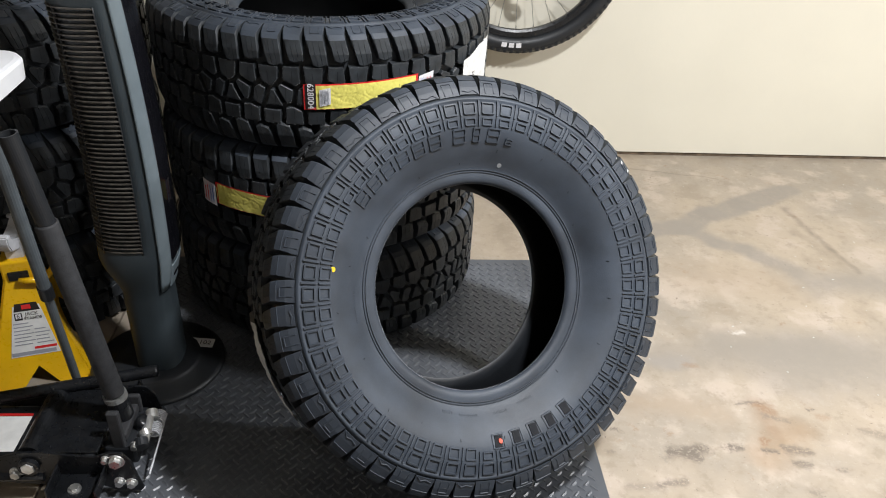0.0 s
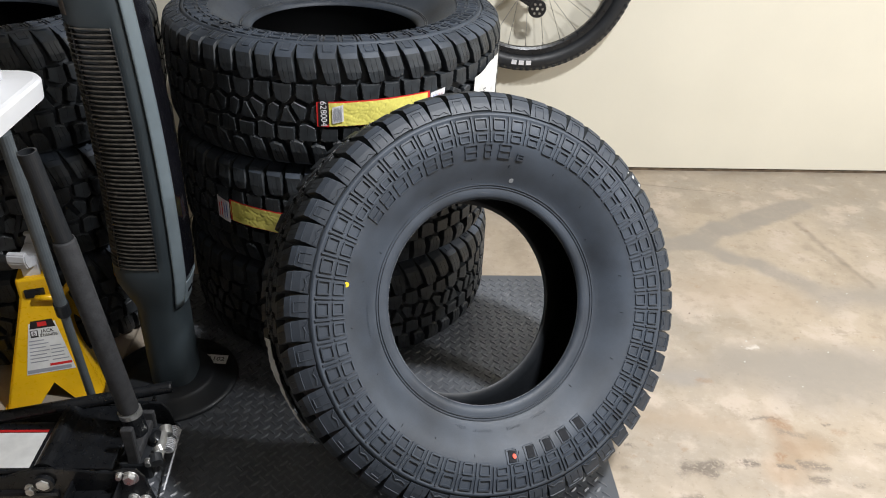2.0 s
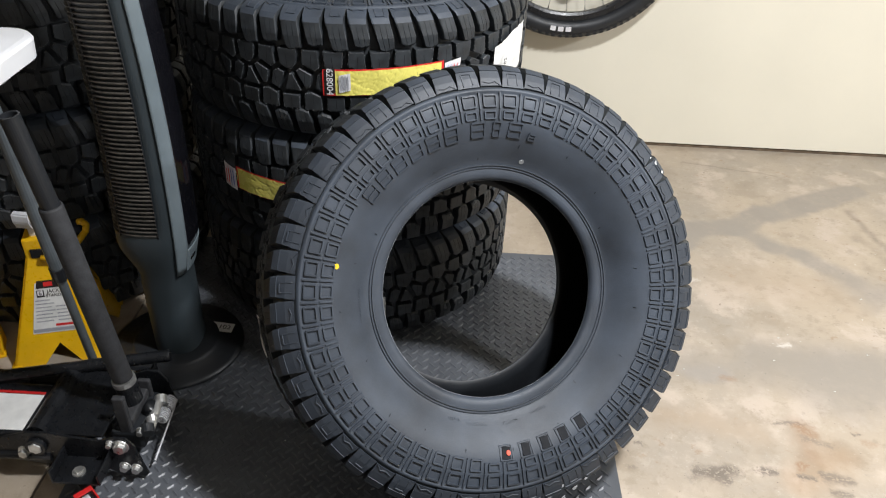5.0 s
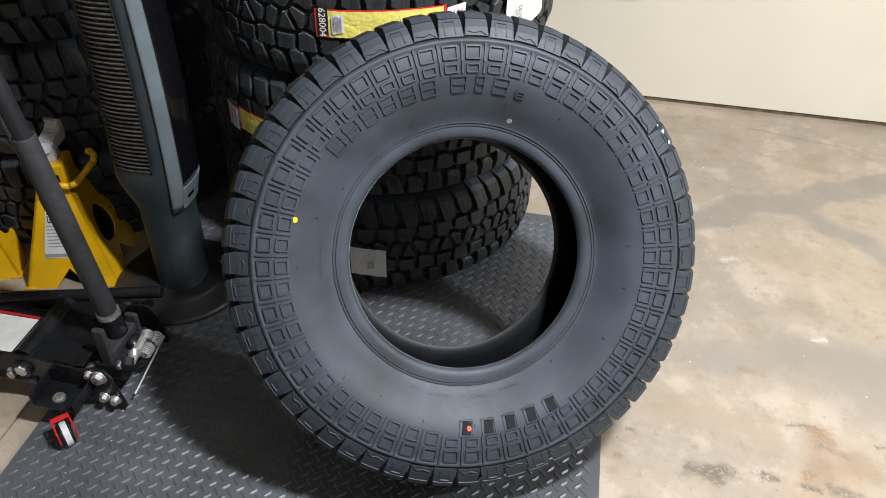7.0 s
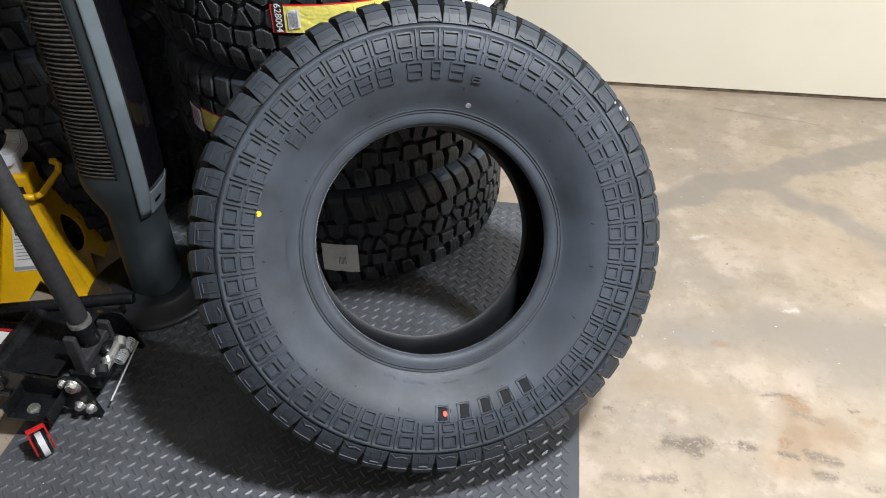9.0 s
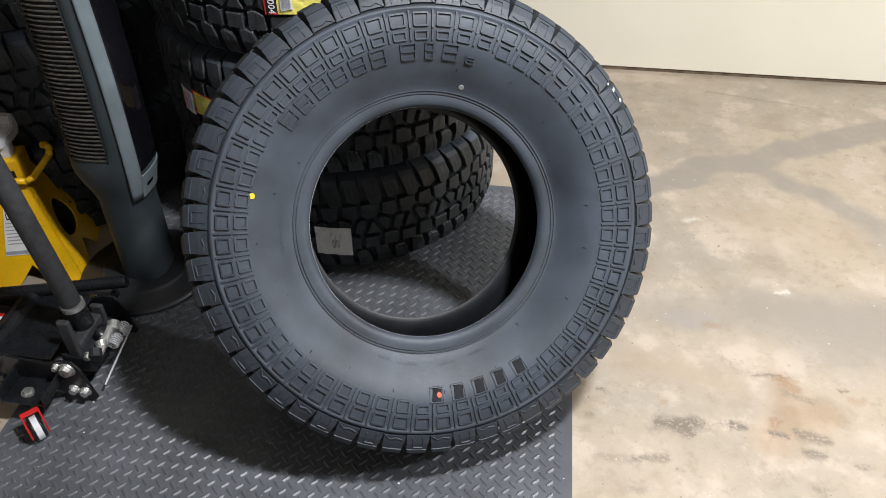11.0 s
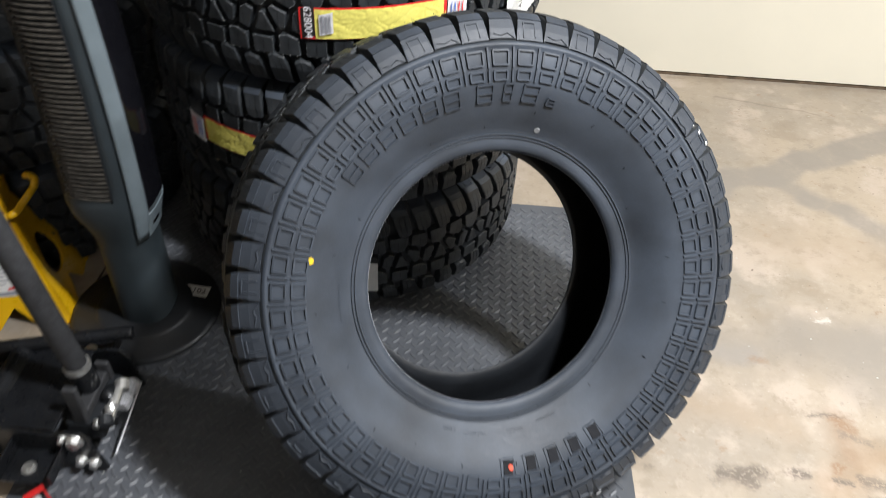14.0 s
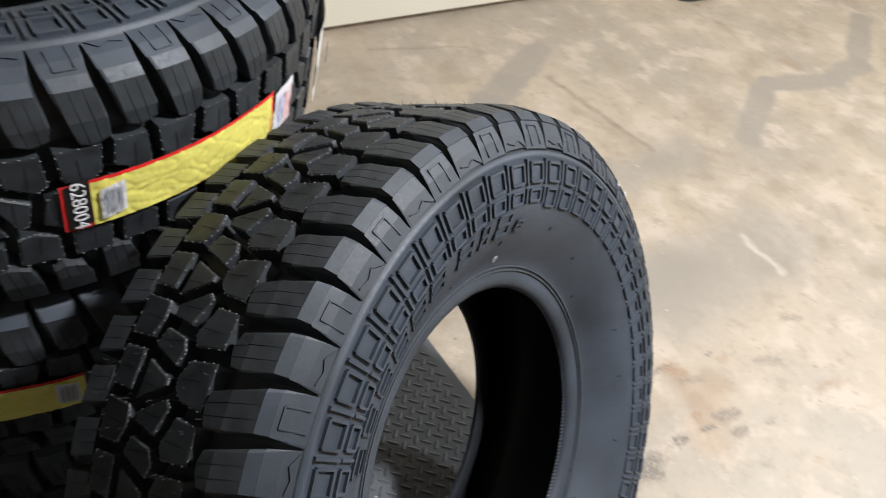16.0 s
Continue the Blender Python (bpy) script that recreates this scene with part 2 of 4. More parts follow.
    # worn smudges, rust flecks and pale scuffs
    for p, q, wide, soft, tint, much in (
            ((0.80, 1.259), (0.87, 1.270), 0.017, 0.013, DARK, 0.9), ((0.84, 1.25), (0.85, 1.24), 0.010, 0.012, DARK, 0.8), ((0.945, 1.276), (0.968, 1.273), 0.011, 0.010, DARK, 0.9),
            ((1.03, 1.297), (1.035, 1.29), 0.010, 0.009, RUST, 0.8), ((1.035, 1.265), (1.05, 1.26), 0.006, 0.007, DARK, 0.9), ((1.085, 1.268), (1.13, 1.258), 0.013, 0.010, DARK, 0.75),
            ((1.083, 1.228), (1.109, 1.217), 0.011, 0.010, DARK, 0.75), ((0.75, 1.166), (0.80, 1.170), 0.010, 0.009, DARK, 0.65), ((1.03, 1.425), (1.08, 1.425), 0.004, 0.007, DARK, 0.7),
            ((1.075, 1.415), (1.10, 1.39), 0.010, 0.014, RUST, 0.7), ((1.08, 1.375), (1.12, 1.36), 0.007, 0.010, DARK, 0.5), ((1.205, 1.399), (1.212, 1.396), 0.005, 0.006, DARK, 0.8),
            ((1.21, 1.371), (1.225, 1.367), 0.008, 0.010, RUST, 0.4), ((0.676, 1.340), (0.680, 1.336), 0.005, 0.006, DARK, 0.8), ((0.645, 1.264), (0.655, 1.260), 0.005, 0.008, DARK, 0.5),
            ((0.67, 1.165), (0.74, 1.156), 0.010, 0.014, DARK, 0.4), ((1.17, 1.206), (1.19, 1.204), 0.006, 0.008, DARK, 0.6), ((0.735, 1.10), (0.75, 1.095), 0.010, 0.012, DARK, 0.45),
            ((0.93, 1.57), (0.96, 1.565), 0.006, 0.012, RUST, 0.5), ((1.112, 1.707), (1.147, 1.713), 0.006, 0.010, (0.60, 0.55, 0.49), 0.8), ((0.93, 1.98), (0.96, 1.985), 0.006, 0.012, (0.60, 0.55, 0.49), 0.6),
            ((1.30, 1.33), (1.36, 1.30), 0.010, 0.012, DARK, 0.5), ((1.5, 1.38), (1.53, 1.36), 0.010, 0.010, DARK, 0.5), ((1.08, 1.135), (1.10, 1.13), 0.006, 0.010, DARK, 0.5), ((1.40, 1.20), (1.46, 1.18), 0.012, 0.012, RUST, 0.45)):
        grain = maprange(frayed.outputs["Fac"], 0.38, 0.50, 0.20, 1.0)
        col = mixed(calc("MULTIPLY", calc("MULTIPLY", stroke(p, q, wide, soft, flat2), grain), much), col, tint)
    L(col, b.inputs["Base Color"])
    L(maprange(mid.outputs["Fac"], 0.3, 0.7, 0.42, 0.62), b.inputs["Roughness"])
    bump = t.nodes.new("ShaderNodeBump")
    bump.inputs["Strength"].default_value, bump.inputs["Distance"].default_value = 0.18, 0.002
    L(calc("ADD", fine.outputs["Fac"], calc("MULTIPLY", grit.outputs["Fac"], 0.5)), bump.inputs["Height"])
    L(bump.outputs["Normal"], b.inputs["Normal"])
    return m


M_CONCRETE = concrete()


# ---- building helpers ----
def mesh_of(bm, name, mat, smooth=False):
    me = bpy.data.meshes.new(name)
    bm.normal_update()
    bm.to_mesh(me)
    bm.free()
    me.materials.append(mat)
    if smooth:
        me.polygons.foreach_set("use_smooth", [True] * len(me.polygons))
    return me


def part(name, bm, mat, parent=None, label="", smooth=False, m=None):
    ob = new(name, mesh_of(bm, name, mat, smooth))
    ob.parent = parent
    if m is not None:
        ob.matrix_local = m
    if label:
        tagged(ob, label)
    return ob


def thing(name, m, label, category, group="", kind=""):
    return_ob = new(name)
    return_ob.empty_display_size = 0.05
    return_ob.matrix_world = m
    return tagged(return_ob, label, category, group, kind)


def box(bm, x0, y0, z0, x1, y1, z1, m=None, bevel=0.0):
    vs = [bm.verts.new((x, y, z)) for z in (z0, z1) for y in (y0, y1) for x in (x0, x1)]
    fs = [bm.faces.new([vs[i] for i in q]) for q in ((0, 2, 3, 1), (4, 5, 7, 6), (0, 1, 5, 4), (2, 6, 7, 3), (0, 4, 6, 2), (1, 3, 7, 5))]
    if bevel:
        es = list({e for f in fs for e in f.edges})
        res = bmesh.ops.bevel(bm, geom=es, offset=bevel, segments=2, affect="EDGES", profile=0.5)
        vs = list({v for f in res["faces"] for v in f.verts} | {v for v in vs if v.is_valid})
    if m is not None:
        bmesh.ops.transform(bm, matrix=m, verts=[v for v in vs if v.is_valid])
    return bm


def lathe(bm, profile, seg=96, closed=True, a0=0.0, a1=2 * math.pi):
    """Turns (radius, height) pairs about z."""
    full = abs(a1 - a0 - 2 * math.pi) < 1e-6
    rings = []
    for i in range(seg if full else seg + 1):
        a = a0 + (a1 - a0) * i / seg
        rings.append([bm.verts.new((r * math.cos(a), r * math.sin(a), z)) for r, z in profile])
    n = len(profile)
    for i in range(seg):
        p, q = rings[i], rings[(i + 1) % len(rings)]
        for k in range(n if closed else n - 1):
            l = (k + 1) % n
            bm.faces.new((p[k], q[k], q[l], p[l]))
    return bm


def tube(bm, a, b, r, seg=16, r2=None, caps=True):
    a, b = Vector(a), Vector(b)
    r2 = r if r2 is None else r2
    q = (b - a).to_track_quat("Z", "Y")
    rings = [[bm.verts.new(c + q @ Vector((rr * math.cos(2 * math.pi * i / seg), rr * math.sin(2 * math.pi * i / seg), 0))) for i in range(seg)] for c, rr in ((a, r), (b, r2))]
    for i in range(seg):
        j = (i + 1) % seg
        bm.faces.new((rings[0][i], rings[0][j], rings[1][j], rings[1][i]))
    if caps:
        bm.faces.new(rings[0][::-1])
        bm.faces.new(rings[1])
    return bm


# ---- the room ----
def slab(name, x0, y0, z0, x1, y1, z1, mat, label, category):
    bm = bmesh.new()
    box(bm, x0, y0, z0, x1, y1, z1)
    ob = new(name, mesh_of(bm, name, mat))
    return tagged(ob, label, category, kind="structure")


WALL_Y = 2.87
HIGH = 2.42
bm = bmesh.new()
box(bm, -3.0, -4.0, -0.15, 5.5, WALL_Y + 0.1, -0.012)
box(bm, -3.0, -4.0, -0.011, -0.621, WALL_Y + 0.1, 0.0)
box(bm, -0.615, -4.0, -0.011, 5.5, WALL_Y + 0.1, 0.0)
tagged(new("floor", mesh_of(bm, "floor", M_CONCRETE)), "stained worn bare concrete floor with a sawn joint", "floor", kind="structure")
slab("wall_north", -3.0, WALL_Y, 0.016, 5.5, WALL_Y + 0.12, HIGH, M_WALL, "cream painted garage wall ending just above the floor", "wall")
slab("trim", -3.0, WALL_Y + 0.006, 0.0, 5.5, WALL_Y + 0.09, 0.0155, M_SILL, "dark raw wood sill under the wall panel", "trim")
# west, south and ceiling are unseen; their dull colour holds back bounced light
slab("wall_west", -3.12, -4.0, 0.0, -3.0, WALL_Y + 0.12, HIGH, M_DIM_WALL, "unseen side wall, brown-grey to lessen bounced light", "wall")
slab("wall_east", 5.5, -4.0, 0.0, 5.62, WALL_Y + 0.12, HIGH, M_WALL, "cream painted side wall", "wall")
slab("wall_south", -3.12, -4.12, 0.0, 5.62, -4.0, HIGH, M_DIM_WALL, "unseen back wall, brown-grey to lessen bounced light", "wall")
slab("ceiling", -3.12, -4.12, HIGH, 5.62, WALL_Y + 0.12, HIGH + 0.1, M_CEIL, "unseen ceiling, greyed to lessen bounced light", "ceiling")

# ---- tyres ----
PITCHES = 28
R_OUT = 0.432
OUTER = [(0.2125, 0.074), (0.2135, 0.080), (0.219, 0.0845), (0.226, 0.0868), (0.2325, 0.0872), (0.2370, 0.0878), (0.2415, 0.0890), (0.2465, 0.0918), (0.253, 0.0965), (0.261, 0.1030), (0.270, 0.1105), (0.285, 0.1220), (0.300, 0.1315),
         (0.3125, 0.1372), (0.322, 0.1400), (0.345, 0.1428), (0.362, 0.1424), (0.3705, 0.1410), (0.3725, 0.1428), (0.3770, 0.1422), (0.3790, 0.1385), (0.386, 0.1335), (0.395, 0.1240), (0.402, 0.114), (0.408, 0.099), (0.4115, 0.08), (0.413, 0.04)]
INNER = [(0.398, 0.0), (0.396, 0.06), (0.388, 0.098), (0.370, 0.117), (0.340, 0.126), (0.305, 0.118), (0.270, 0.096), (0.240, 0.076), (0.222, 0.070)]


def side_at(r):
    """How far the sidewall stands out at the radius r."""
    for (r0, x0), (r1, x1) in zip(OUTER, OUTER[1:]):
        if r0 <= r <= r1:
            return x0 + (x1 - x0) * (r - r0) / (r1 - r0)
    return OUTER[-1][1]


def carcass_mesh():
    bm = bmesh.new()
    prof = OUTER + [(0.4135, 0.0)] + [(r, -z) for r, z in OUTER[::-1]]
    lathe(bm, prof, 144, closed=False)
    for f in bm.faces:
        f.material_index = 1 if all(math.hypot(v.co.x, v.co.y) > 0.3785 for v in f.verts) else 0
    me = mesh_of(bm, "carcass", M_RUBBER, True)
    me.materials.append(M_TREAD)
    return me


def liner_mesh():
    bm = bmesh.new()
    up = [OUTER[0]] + INNER[::-1]
    prof = up + [(r, -z) for r, z in INNER[1:]] + [(OUTER[0][0], -OUTER[0][1])]
    lathe(bm, prof[::-1], 96, closed=False)
    return mesh_of(bm, "inner_liner", M_INNER, True)


def cyl(a, r, z):
    return Vector((r * math.cos(a), r * math.sin(a), z))


SPREAD = (0.88, 0.82, 0.84, 0.98, 1.01, 1.10, 1.13, 1.26, 1.35, 1.37)


def lug(bm, a, width, inner, side, tip, skew=0.010, edge=0.1215):
    """One shoulder lug: its section lofted along the arc, with two sipes, a stepped chamfer and a flank that runs out to a point."""
    e = edge
    sec = [(0.409, inner), (0.4285, inner + 0.003), (0.4315, inner + 0.007), (0.4306, e - 0.028), (0.4222 + (0.122 - e) * 0.5, e), (0.4130, e + 0.0085), (0.4118, e + 0.0074), (0.3980, e + 0.0142), (tip, 0.1402), (tip - 0.002, 0.134)]
    st = [0, 0.03, 0.32, 0.332, 0.344, 0.66, 0.672, 0.684, 0.97, 1.0]
    rings = []
    for k, s in enumerate(st):
        ring = []
        for j, (r, z) in enumerate(sec):
            rim_ = k in (0, len(st) - 1)
            zig = 0.0022 * math.sin(z * 140) if rim_ else 0.0
            d = 0.005 if k in (3, 6) and 2 <= j <= 3 else (0.0012 if rim_ and 1 <= j <= 8 else 0.0)
            # the inner end comes to a blunt point
            z += 0.011 * abs(s - 0.42) if j < 3 else 0.0
            arc = (s - 0.5) * width * SPREAD[j] + skew * (0.11 - z) / 0.05 + zig
            ring.append(bm.verts.new(cyl(a + arc / R_OUT, r - d, side * z)))
        rings.append(ring)
    for p, q in zip(rings, rings[1:]):
        for j in range(len(sec) - 1):
            f = (p[j], p[j + 1], q[j + 1], q[j])
            bm.faces.new(f if side > 0 else f[::-1]).material_index = 1 if j >= 4 else 0
    for ring, flip in ((rings[0], side > 0), (rings[-1], side < 0)):
        bm.faces.new(ring[::-1] if flip else ring)

    def flank(u, v, h):
        """A place on the lug's flank: u along the arc, v from the step down, h proud of it."""
        if v < 0.45:
            k = v / 0.45
            r, z = 0.4118 - 0.0138 * k, e + 0.0074 + 0.0068 * k
        else:
            k = (v - 0.45) / 0.55
            r, z = 0.3980 + (tip - 0.3980) * k, e + 0.0142 + (0.1402 - e - 0.0142) * k
        return cyl(a + (u * width + skew * (0.11 - z) / 0.05) / R_OUT, r + h * 0.61, side * (z + h * 0.79))

    if inner < 0.068:
        marks = ((-0.24, 0.16, -0.24, 0.86), (0.30, 0.16, 0.34, 0.92), (-0.24, 0.16, 0.30, 0.16))
    else:
        marks = ((-0.52, 0.98, -0.22, 0.72), (-0.22, 0.72, 0.12, 0.86), (0.12, 0.86, 0.50, 0.74))
    for u0, v0, u1, v1 in marks:
        du, dv = (u1 - u0) * width, (v1 - v0) * 0.036
        n = math.hypot(du, dv)
        wu, wv = -dv / n * 0.0013 / width, du / n * 0.0013 / 0.036
        lo = [bm.verts.new(flank(u0 - wu, v0 - wv, -0.0008)), bm.verts.new(flank(u1 - wu, v1 - wv, -0.0008)), bm.verts.new(flank(u1 + wu, v1 + wv, -0.0008)), bm.verts.new(flank(u0 + wu, v0 + wv, -0.0008))]
        hi = [bm.verts.new(flank(u0 - wu * 0.6, v0 - wv * 0.6, 0.0018)), bm.verts.new(flank(u1 - wu * 0.6, v1 - wv * 0.6, 0.0018)), bm.verts.new(flank(u1 + wu * 0.6, v1 + wv * 0.6, 0.0018)), bm.verts.new(flank(u0 + wu * 0.6, v0 + wv * 0.6, 0.0018))]
        fs = [hi] + [[lo[k], lo[(k + 1) % 4], hi[(k + 1) % 4], hi[k]] for k in range(4)]
        for f in fs:
            bm.faces.new(f[::-1] if side > 0 else f).material_index = 1


def cells(rng, wide, tall, columns, gap):
    """Irregular blocks that fill one pitch of the crown in columns and repeat along it."""
    seeds = []
    for i, n in enumerate(columns):
        for k in range(n):
            seeds.append((((i + 0.5) / len(columns) - 0.5) * wide + rng.uniform(-0.009, 0.009), ((k + 0.25 + 0.5 * (i % 2)) / n) * tall + rng.uniform(-0.008, 0.008)))
    every = [(x, y + k * tall) for k in (-1, 0, 1) for x, y in seeds]
    out = []
    for s in seeds:
        poly = [(-wide / 2, s[1] - 0.08), (wide / 2, s[1] - 0.08), (wide / 2, s[1] + 0.08), (-wide / 2, s[1] + 0.08)]
        for o in every:
            if o == s:
                continue
            dx, dy = o[0] - s[0], o[1] - s[1]
            d = math.hypot(dx, dy)
            lim = d / 2 - gap / 2
            cut, nx, ny = [], dx / d, dy / d
            for (x0, y0), (x1, y1) in zip(poly, poly[1:] + poly[:1]):
                d0 = (x0 - s[0]) * nx + (y0 - s[1]) * ny - lim
                d1 = (x1 - s[0]) * nx + (y1 - s[1]) * ny - lim
                if d0 <= 0:
                    cut.append((x0, y0))
                if d0 * d1 < 0:
                    f = d0 / (d0 - d1)
                    cut.append((x0 + f * (x1 - x0), y0 + f * (y1 - y0)))
            poly = cut
        out.append(poly)
    return out


CELLS = cells(random.Random(8), 0.130, 2 * math.pi * R_OUT / PITCHES, (2, 3, 2), 0.0118)


def crown_block(bm, poly, a0):
    cx, cy = sum(p[0] for p in poly) / len(poly), sum(p[1] for p in poly) / len(poly)
    lo, mid, top = [], [], []
    for x, y in poly:
        lo.append(bm.verts.new(cyl(a0 + y / R_OUT, 0.411, x)))
        mid.append(bm.verts.new(cyl(a0 + y / R_OUT, 0.4302, x)))
        xs, ys = cx + (x - cx) * 0.90, cy + (y - cy) * 0.90
        top.append(bm.verts.new(cyl(a0 + ys / R_OUT, 0.4318 - 0.3 * xs * xs, xs)))
    n = len(poly)
    for i in range(n):
        j = (i + 1) % n
        bm.faces.new((lo[i], lo[j], mid[j], mid[i])[::-1])
        bm.faces.new((mid[i], mid[j], top[j], top[i])[::-1])
    bm.faces.new(top[::-1])
    # rubber flash left on the rims of the block
    for i in range(n):
        j = (i + 1) % n
        for f in (0.15, 0.5, 0.85):
            p = mid[i].co.lerp(mid[j].co, f)
            b = p.copy()
            b.xy *= 1.0035
            u = (mid[j].co - mid[i].co).normalized() * 0.0011
            v = (top[i].co - mid[i].co).normalized() * 0.0011
            tip_ = bm.verts.new(b)
            base = [bm.verts.new(c) for c in (p - u, p + v, p + u, p - v)]
            for k in range(4):
                bm.faces.new((base[k], base[(k + 1) % 4], tip_)).material_index = 3
    # a sipe across the block
    w = max(p[0] for p in poly) - min(p[0] for p in poly)
    k = math.sin(cx * 900 + cy * 400)
    half, dy = w * 0.30, 0.004 * k
    slit = [bm.verts.new(cyl(a0 + (cy + dy + t_ + 0.12 * (x_ - cx) * k) / R_OUT, 0.4321 - 0.3 * x_ * x_, x_)) for x_, t_ in ((cx - half, -0.0004), (cx + half, -0.0004), (cx + half, 0.0004), (cx - half, 0.0004))]
    bm.faces.new(slit).material_index = 2


PITCH = 2 * math.pi / PITCHES
LUGS = [(0.23, 0.0352, 0.060, 0.3815), (0.73, 0.0340, 0.069, 0.3835)]


def bar(bm, r0, a0, r1, a1, wide, high, side=1, sink=0.001):
    """A raised bar on the sidewall between two places given by radius and angle."""
    p0, p1 = Vector((r0 * math.cos(a0), r0 * math.sin(a0))), Vector((r1 * math.cos(a1), r1 * math.sin(a1)))
    d = (p1 - p0)
    n = Vector((-d.y, d.x)).normalized() * wide / 2
    vs = []
    for h, k in ((-sink, 1.0), (high, 0.82)):
        for p in (p0 - n * k, p1 - n * k, p1 + n * k, p0 + n * k):
            vs.append(bm.verts.new((p.x, p.y, side * (side_at(p.length) + h))))
    for q in ((4, 5, 6, 7), (0, 1, 5, 4), (1, 2, 6, 5), (2, 3, 7, 6), (3, 0, 4, 7)):
        f = [vs[i] for i in q]
        bm.faces.new(f if side > 0 else f[::-1])


def ring_frame(bm, r0, r1, a0, a1, wide, high, side=1):
    for p in ((r0, a0, r0, a1), (r1, a0, r1, a1), (r0, a0, r1, a0), (r0, a1, r1, a1)):
        bar(bm, *p, wide, high, side)


def relief_piece(bm, i, outer, side=1):
    """One raised square of the outer or of the inner row."""
    n = PITCHES * 2
    a, h = 2 * math.pi * i / n, 2 * math.pi / n
    if outer:
        ring_frame(bm, 0.3455, 0.3665, a + 0.20 * h, a + 0.80 * h, 0.0034, 0.0037, side)
        bar(bm, 0.3415, a, 0.371, a, 0.0036, 0.0037, side)
    else:
        short = 62 < math.degrees(a) % 360 < 140 or 254 < math.degrees(a) % 360 < 300
        low = 0.3235 if short else 0.3165
        ring_frame(bm, low, 0.3365, a + 0.22 * h, a + 0.78 * h, 0.0031, 0.0033, side)
        bar(bm, low - 0.002, a, 0.3385, a, 0.0032, 0.0033, side)


def relief_mesh():
    bm = bmesh.new()
    for i in range(PITCHES * 2):
        relief_piece(bm, i, True)
        relief_piece(bm, i, False)
    return mesh_of(bm, "sidewall_pattern", M_RUBBER)


def bead_ring_mesh(r, thick):
    """A fine moulded rib round the bead."""
    bm = bmesh.new()
    lathe(bm, [(r - thick, side_at(r) - 0.001), (r - thick * 0.5, side_at(r) + 0.0022), (r + thick * 0.5, side_at(r) + 0.0024), (r + thick, side_at(r) - 0.001)], 128, closed=False)
    bmesh.ops.recalc_face_normals(bm, faces=bm.faces)
    for f in bm.faces:
        if f.normal.z < 0:
            f.normal_flip()
    return mesh_of(bm, "bead_ring", M_RIB)


BEAD_RINGS = [bead_ring_mesh(0.2352, 0.0012), bead_ring_mesh(0.2402, 0.0014)]
CARCASS, LINER, RELIEF = carcass_mesh(), liner_mesh(), relief_mesh()


def two_tone(me):
    """The flanks of the lugs are smooth sidewall rubber, the cuts in the blocks dark."""
    me.materials.append(M_RUBBER)
    me.materials.append(M_INK)
    me.materials.append(M_FLASH)
    return me


def tread_mesh():
    bm = bmesh.new()
    for k in range(PITCHES):
        for f, w, i, t in LUGS:
            lug(bm, (k + f) * PITCH, w, i, 1, t)
            lug(bm, (k + f + 0.25) * PITCH, w, i, -1, t, -0.010)
        for c in CELLS:
            crown_block(bm, c, k * PITCH)
    return two_tone(mesh_of(bm, "tread_pattern", M_TREAD))


TREAD = tread_mesh()


def linked(name, me, parent, m=None):
    ob = new(name, me)
    ob.parent = parent
    if m is not None:
        ob.matrix_local = m
    return ob


def tyre(m, label, group="", single=False, relief=True):
    t = thing("tyre", m, label, "tyre", group)
    linked("carcass", CARCASS, t)
    linked("inner_liner", LINER, t)
    for me in BEAD_RINGS:
        linked("bead_ring", me, t)
    if relief:
        tagged(linked("sidewall_pattern", RELIEF, t), kind="stuff")
    if not single:
        tagged(linked("tread_pattern", TREAD, t), kind="stuff")
    return t


# the tyre that leans on the stack: its axis, the level direction along its face and the way up its face
N = Vector((math.sin(radians(19.9)) * math.cos(radians(30.95)), -math.cos(radians(19.9)) * math.cos(radians(30.95)), math.sin(radians(30.95))))
E = Vector((N.y, -N.x, 0)).normalized() * -1
U = N.cross(E)
MID = Vector((0.2774, 1.3683, 0.4058))
lean = Matrix((E, U, N)).transposed().to_4x4()
lean.translation = MID
front = tyre(lean, "new black all-terrain tyre leaning back against a stack of tyres", single=True, relief=False)
lug_data = []
for side, shift in ((1, 0.0), (-1, 0.25)):
    for f, w, i, t in LUGS:
        bm = bmesh.new()
        lug(bm, (f + shift) * PITCH, w, i, side, t, 0.010 * side, 0.1215 if side > 0 else 0.0955)
        lug_data.append(two_tone(mesh_of(bm, "tread_lug", M_TREAD)))
cell_data = []
for c in CELLS:
    bm = bmesh.new()
    crown_block(bm, c, 0)
    cell_data.append(two_tone(mesh_of(bm, "tread_block", M_TREAD)))
for outer in (True, False):
    one = {}
    for i in range(PITCHES * 2):
        deg = 360 * i / (PITCHES * 2)
        key = (not outer) and (62 < deg < 140 or 254 < deg < 300)
        if key not in one:
            bm = bmesh.new()
            relief_piece(bm, i, outer)
            one[key] = (i, mesh_of(bm, "raised_square", M_RUBBER))
        linked("raised_square", one[key][1], front, Matrix.Rotation((i - one[key][0]) * math.pi / PITCHES, 4, "Z"))
for k in range(PITCHES):
    turn = Matrix.Rotation(k * PITCH, 4, "Z")
    for me in lug_data:
        linked("tread_lug", me, front, turn)
    for me in cell_data:
        linked("tread_block", me, front, turn)

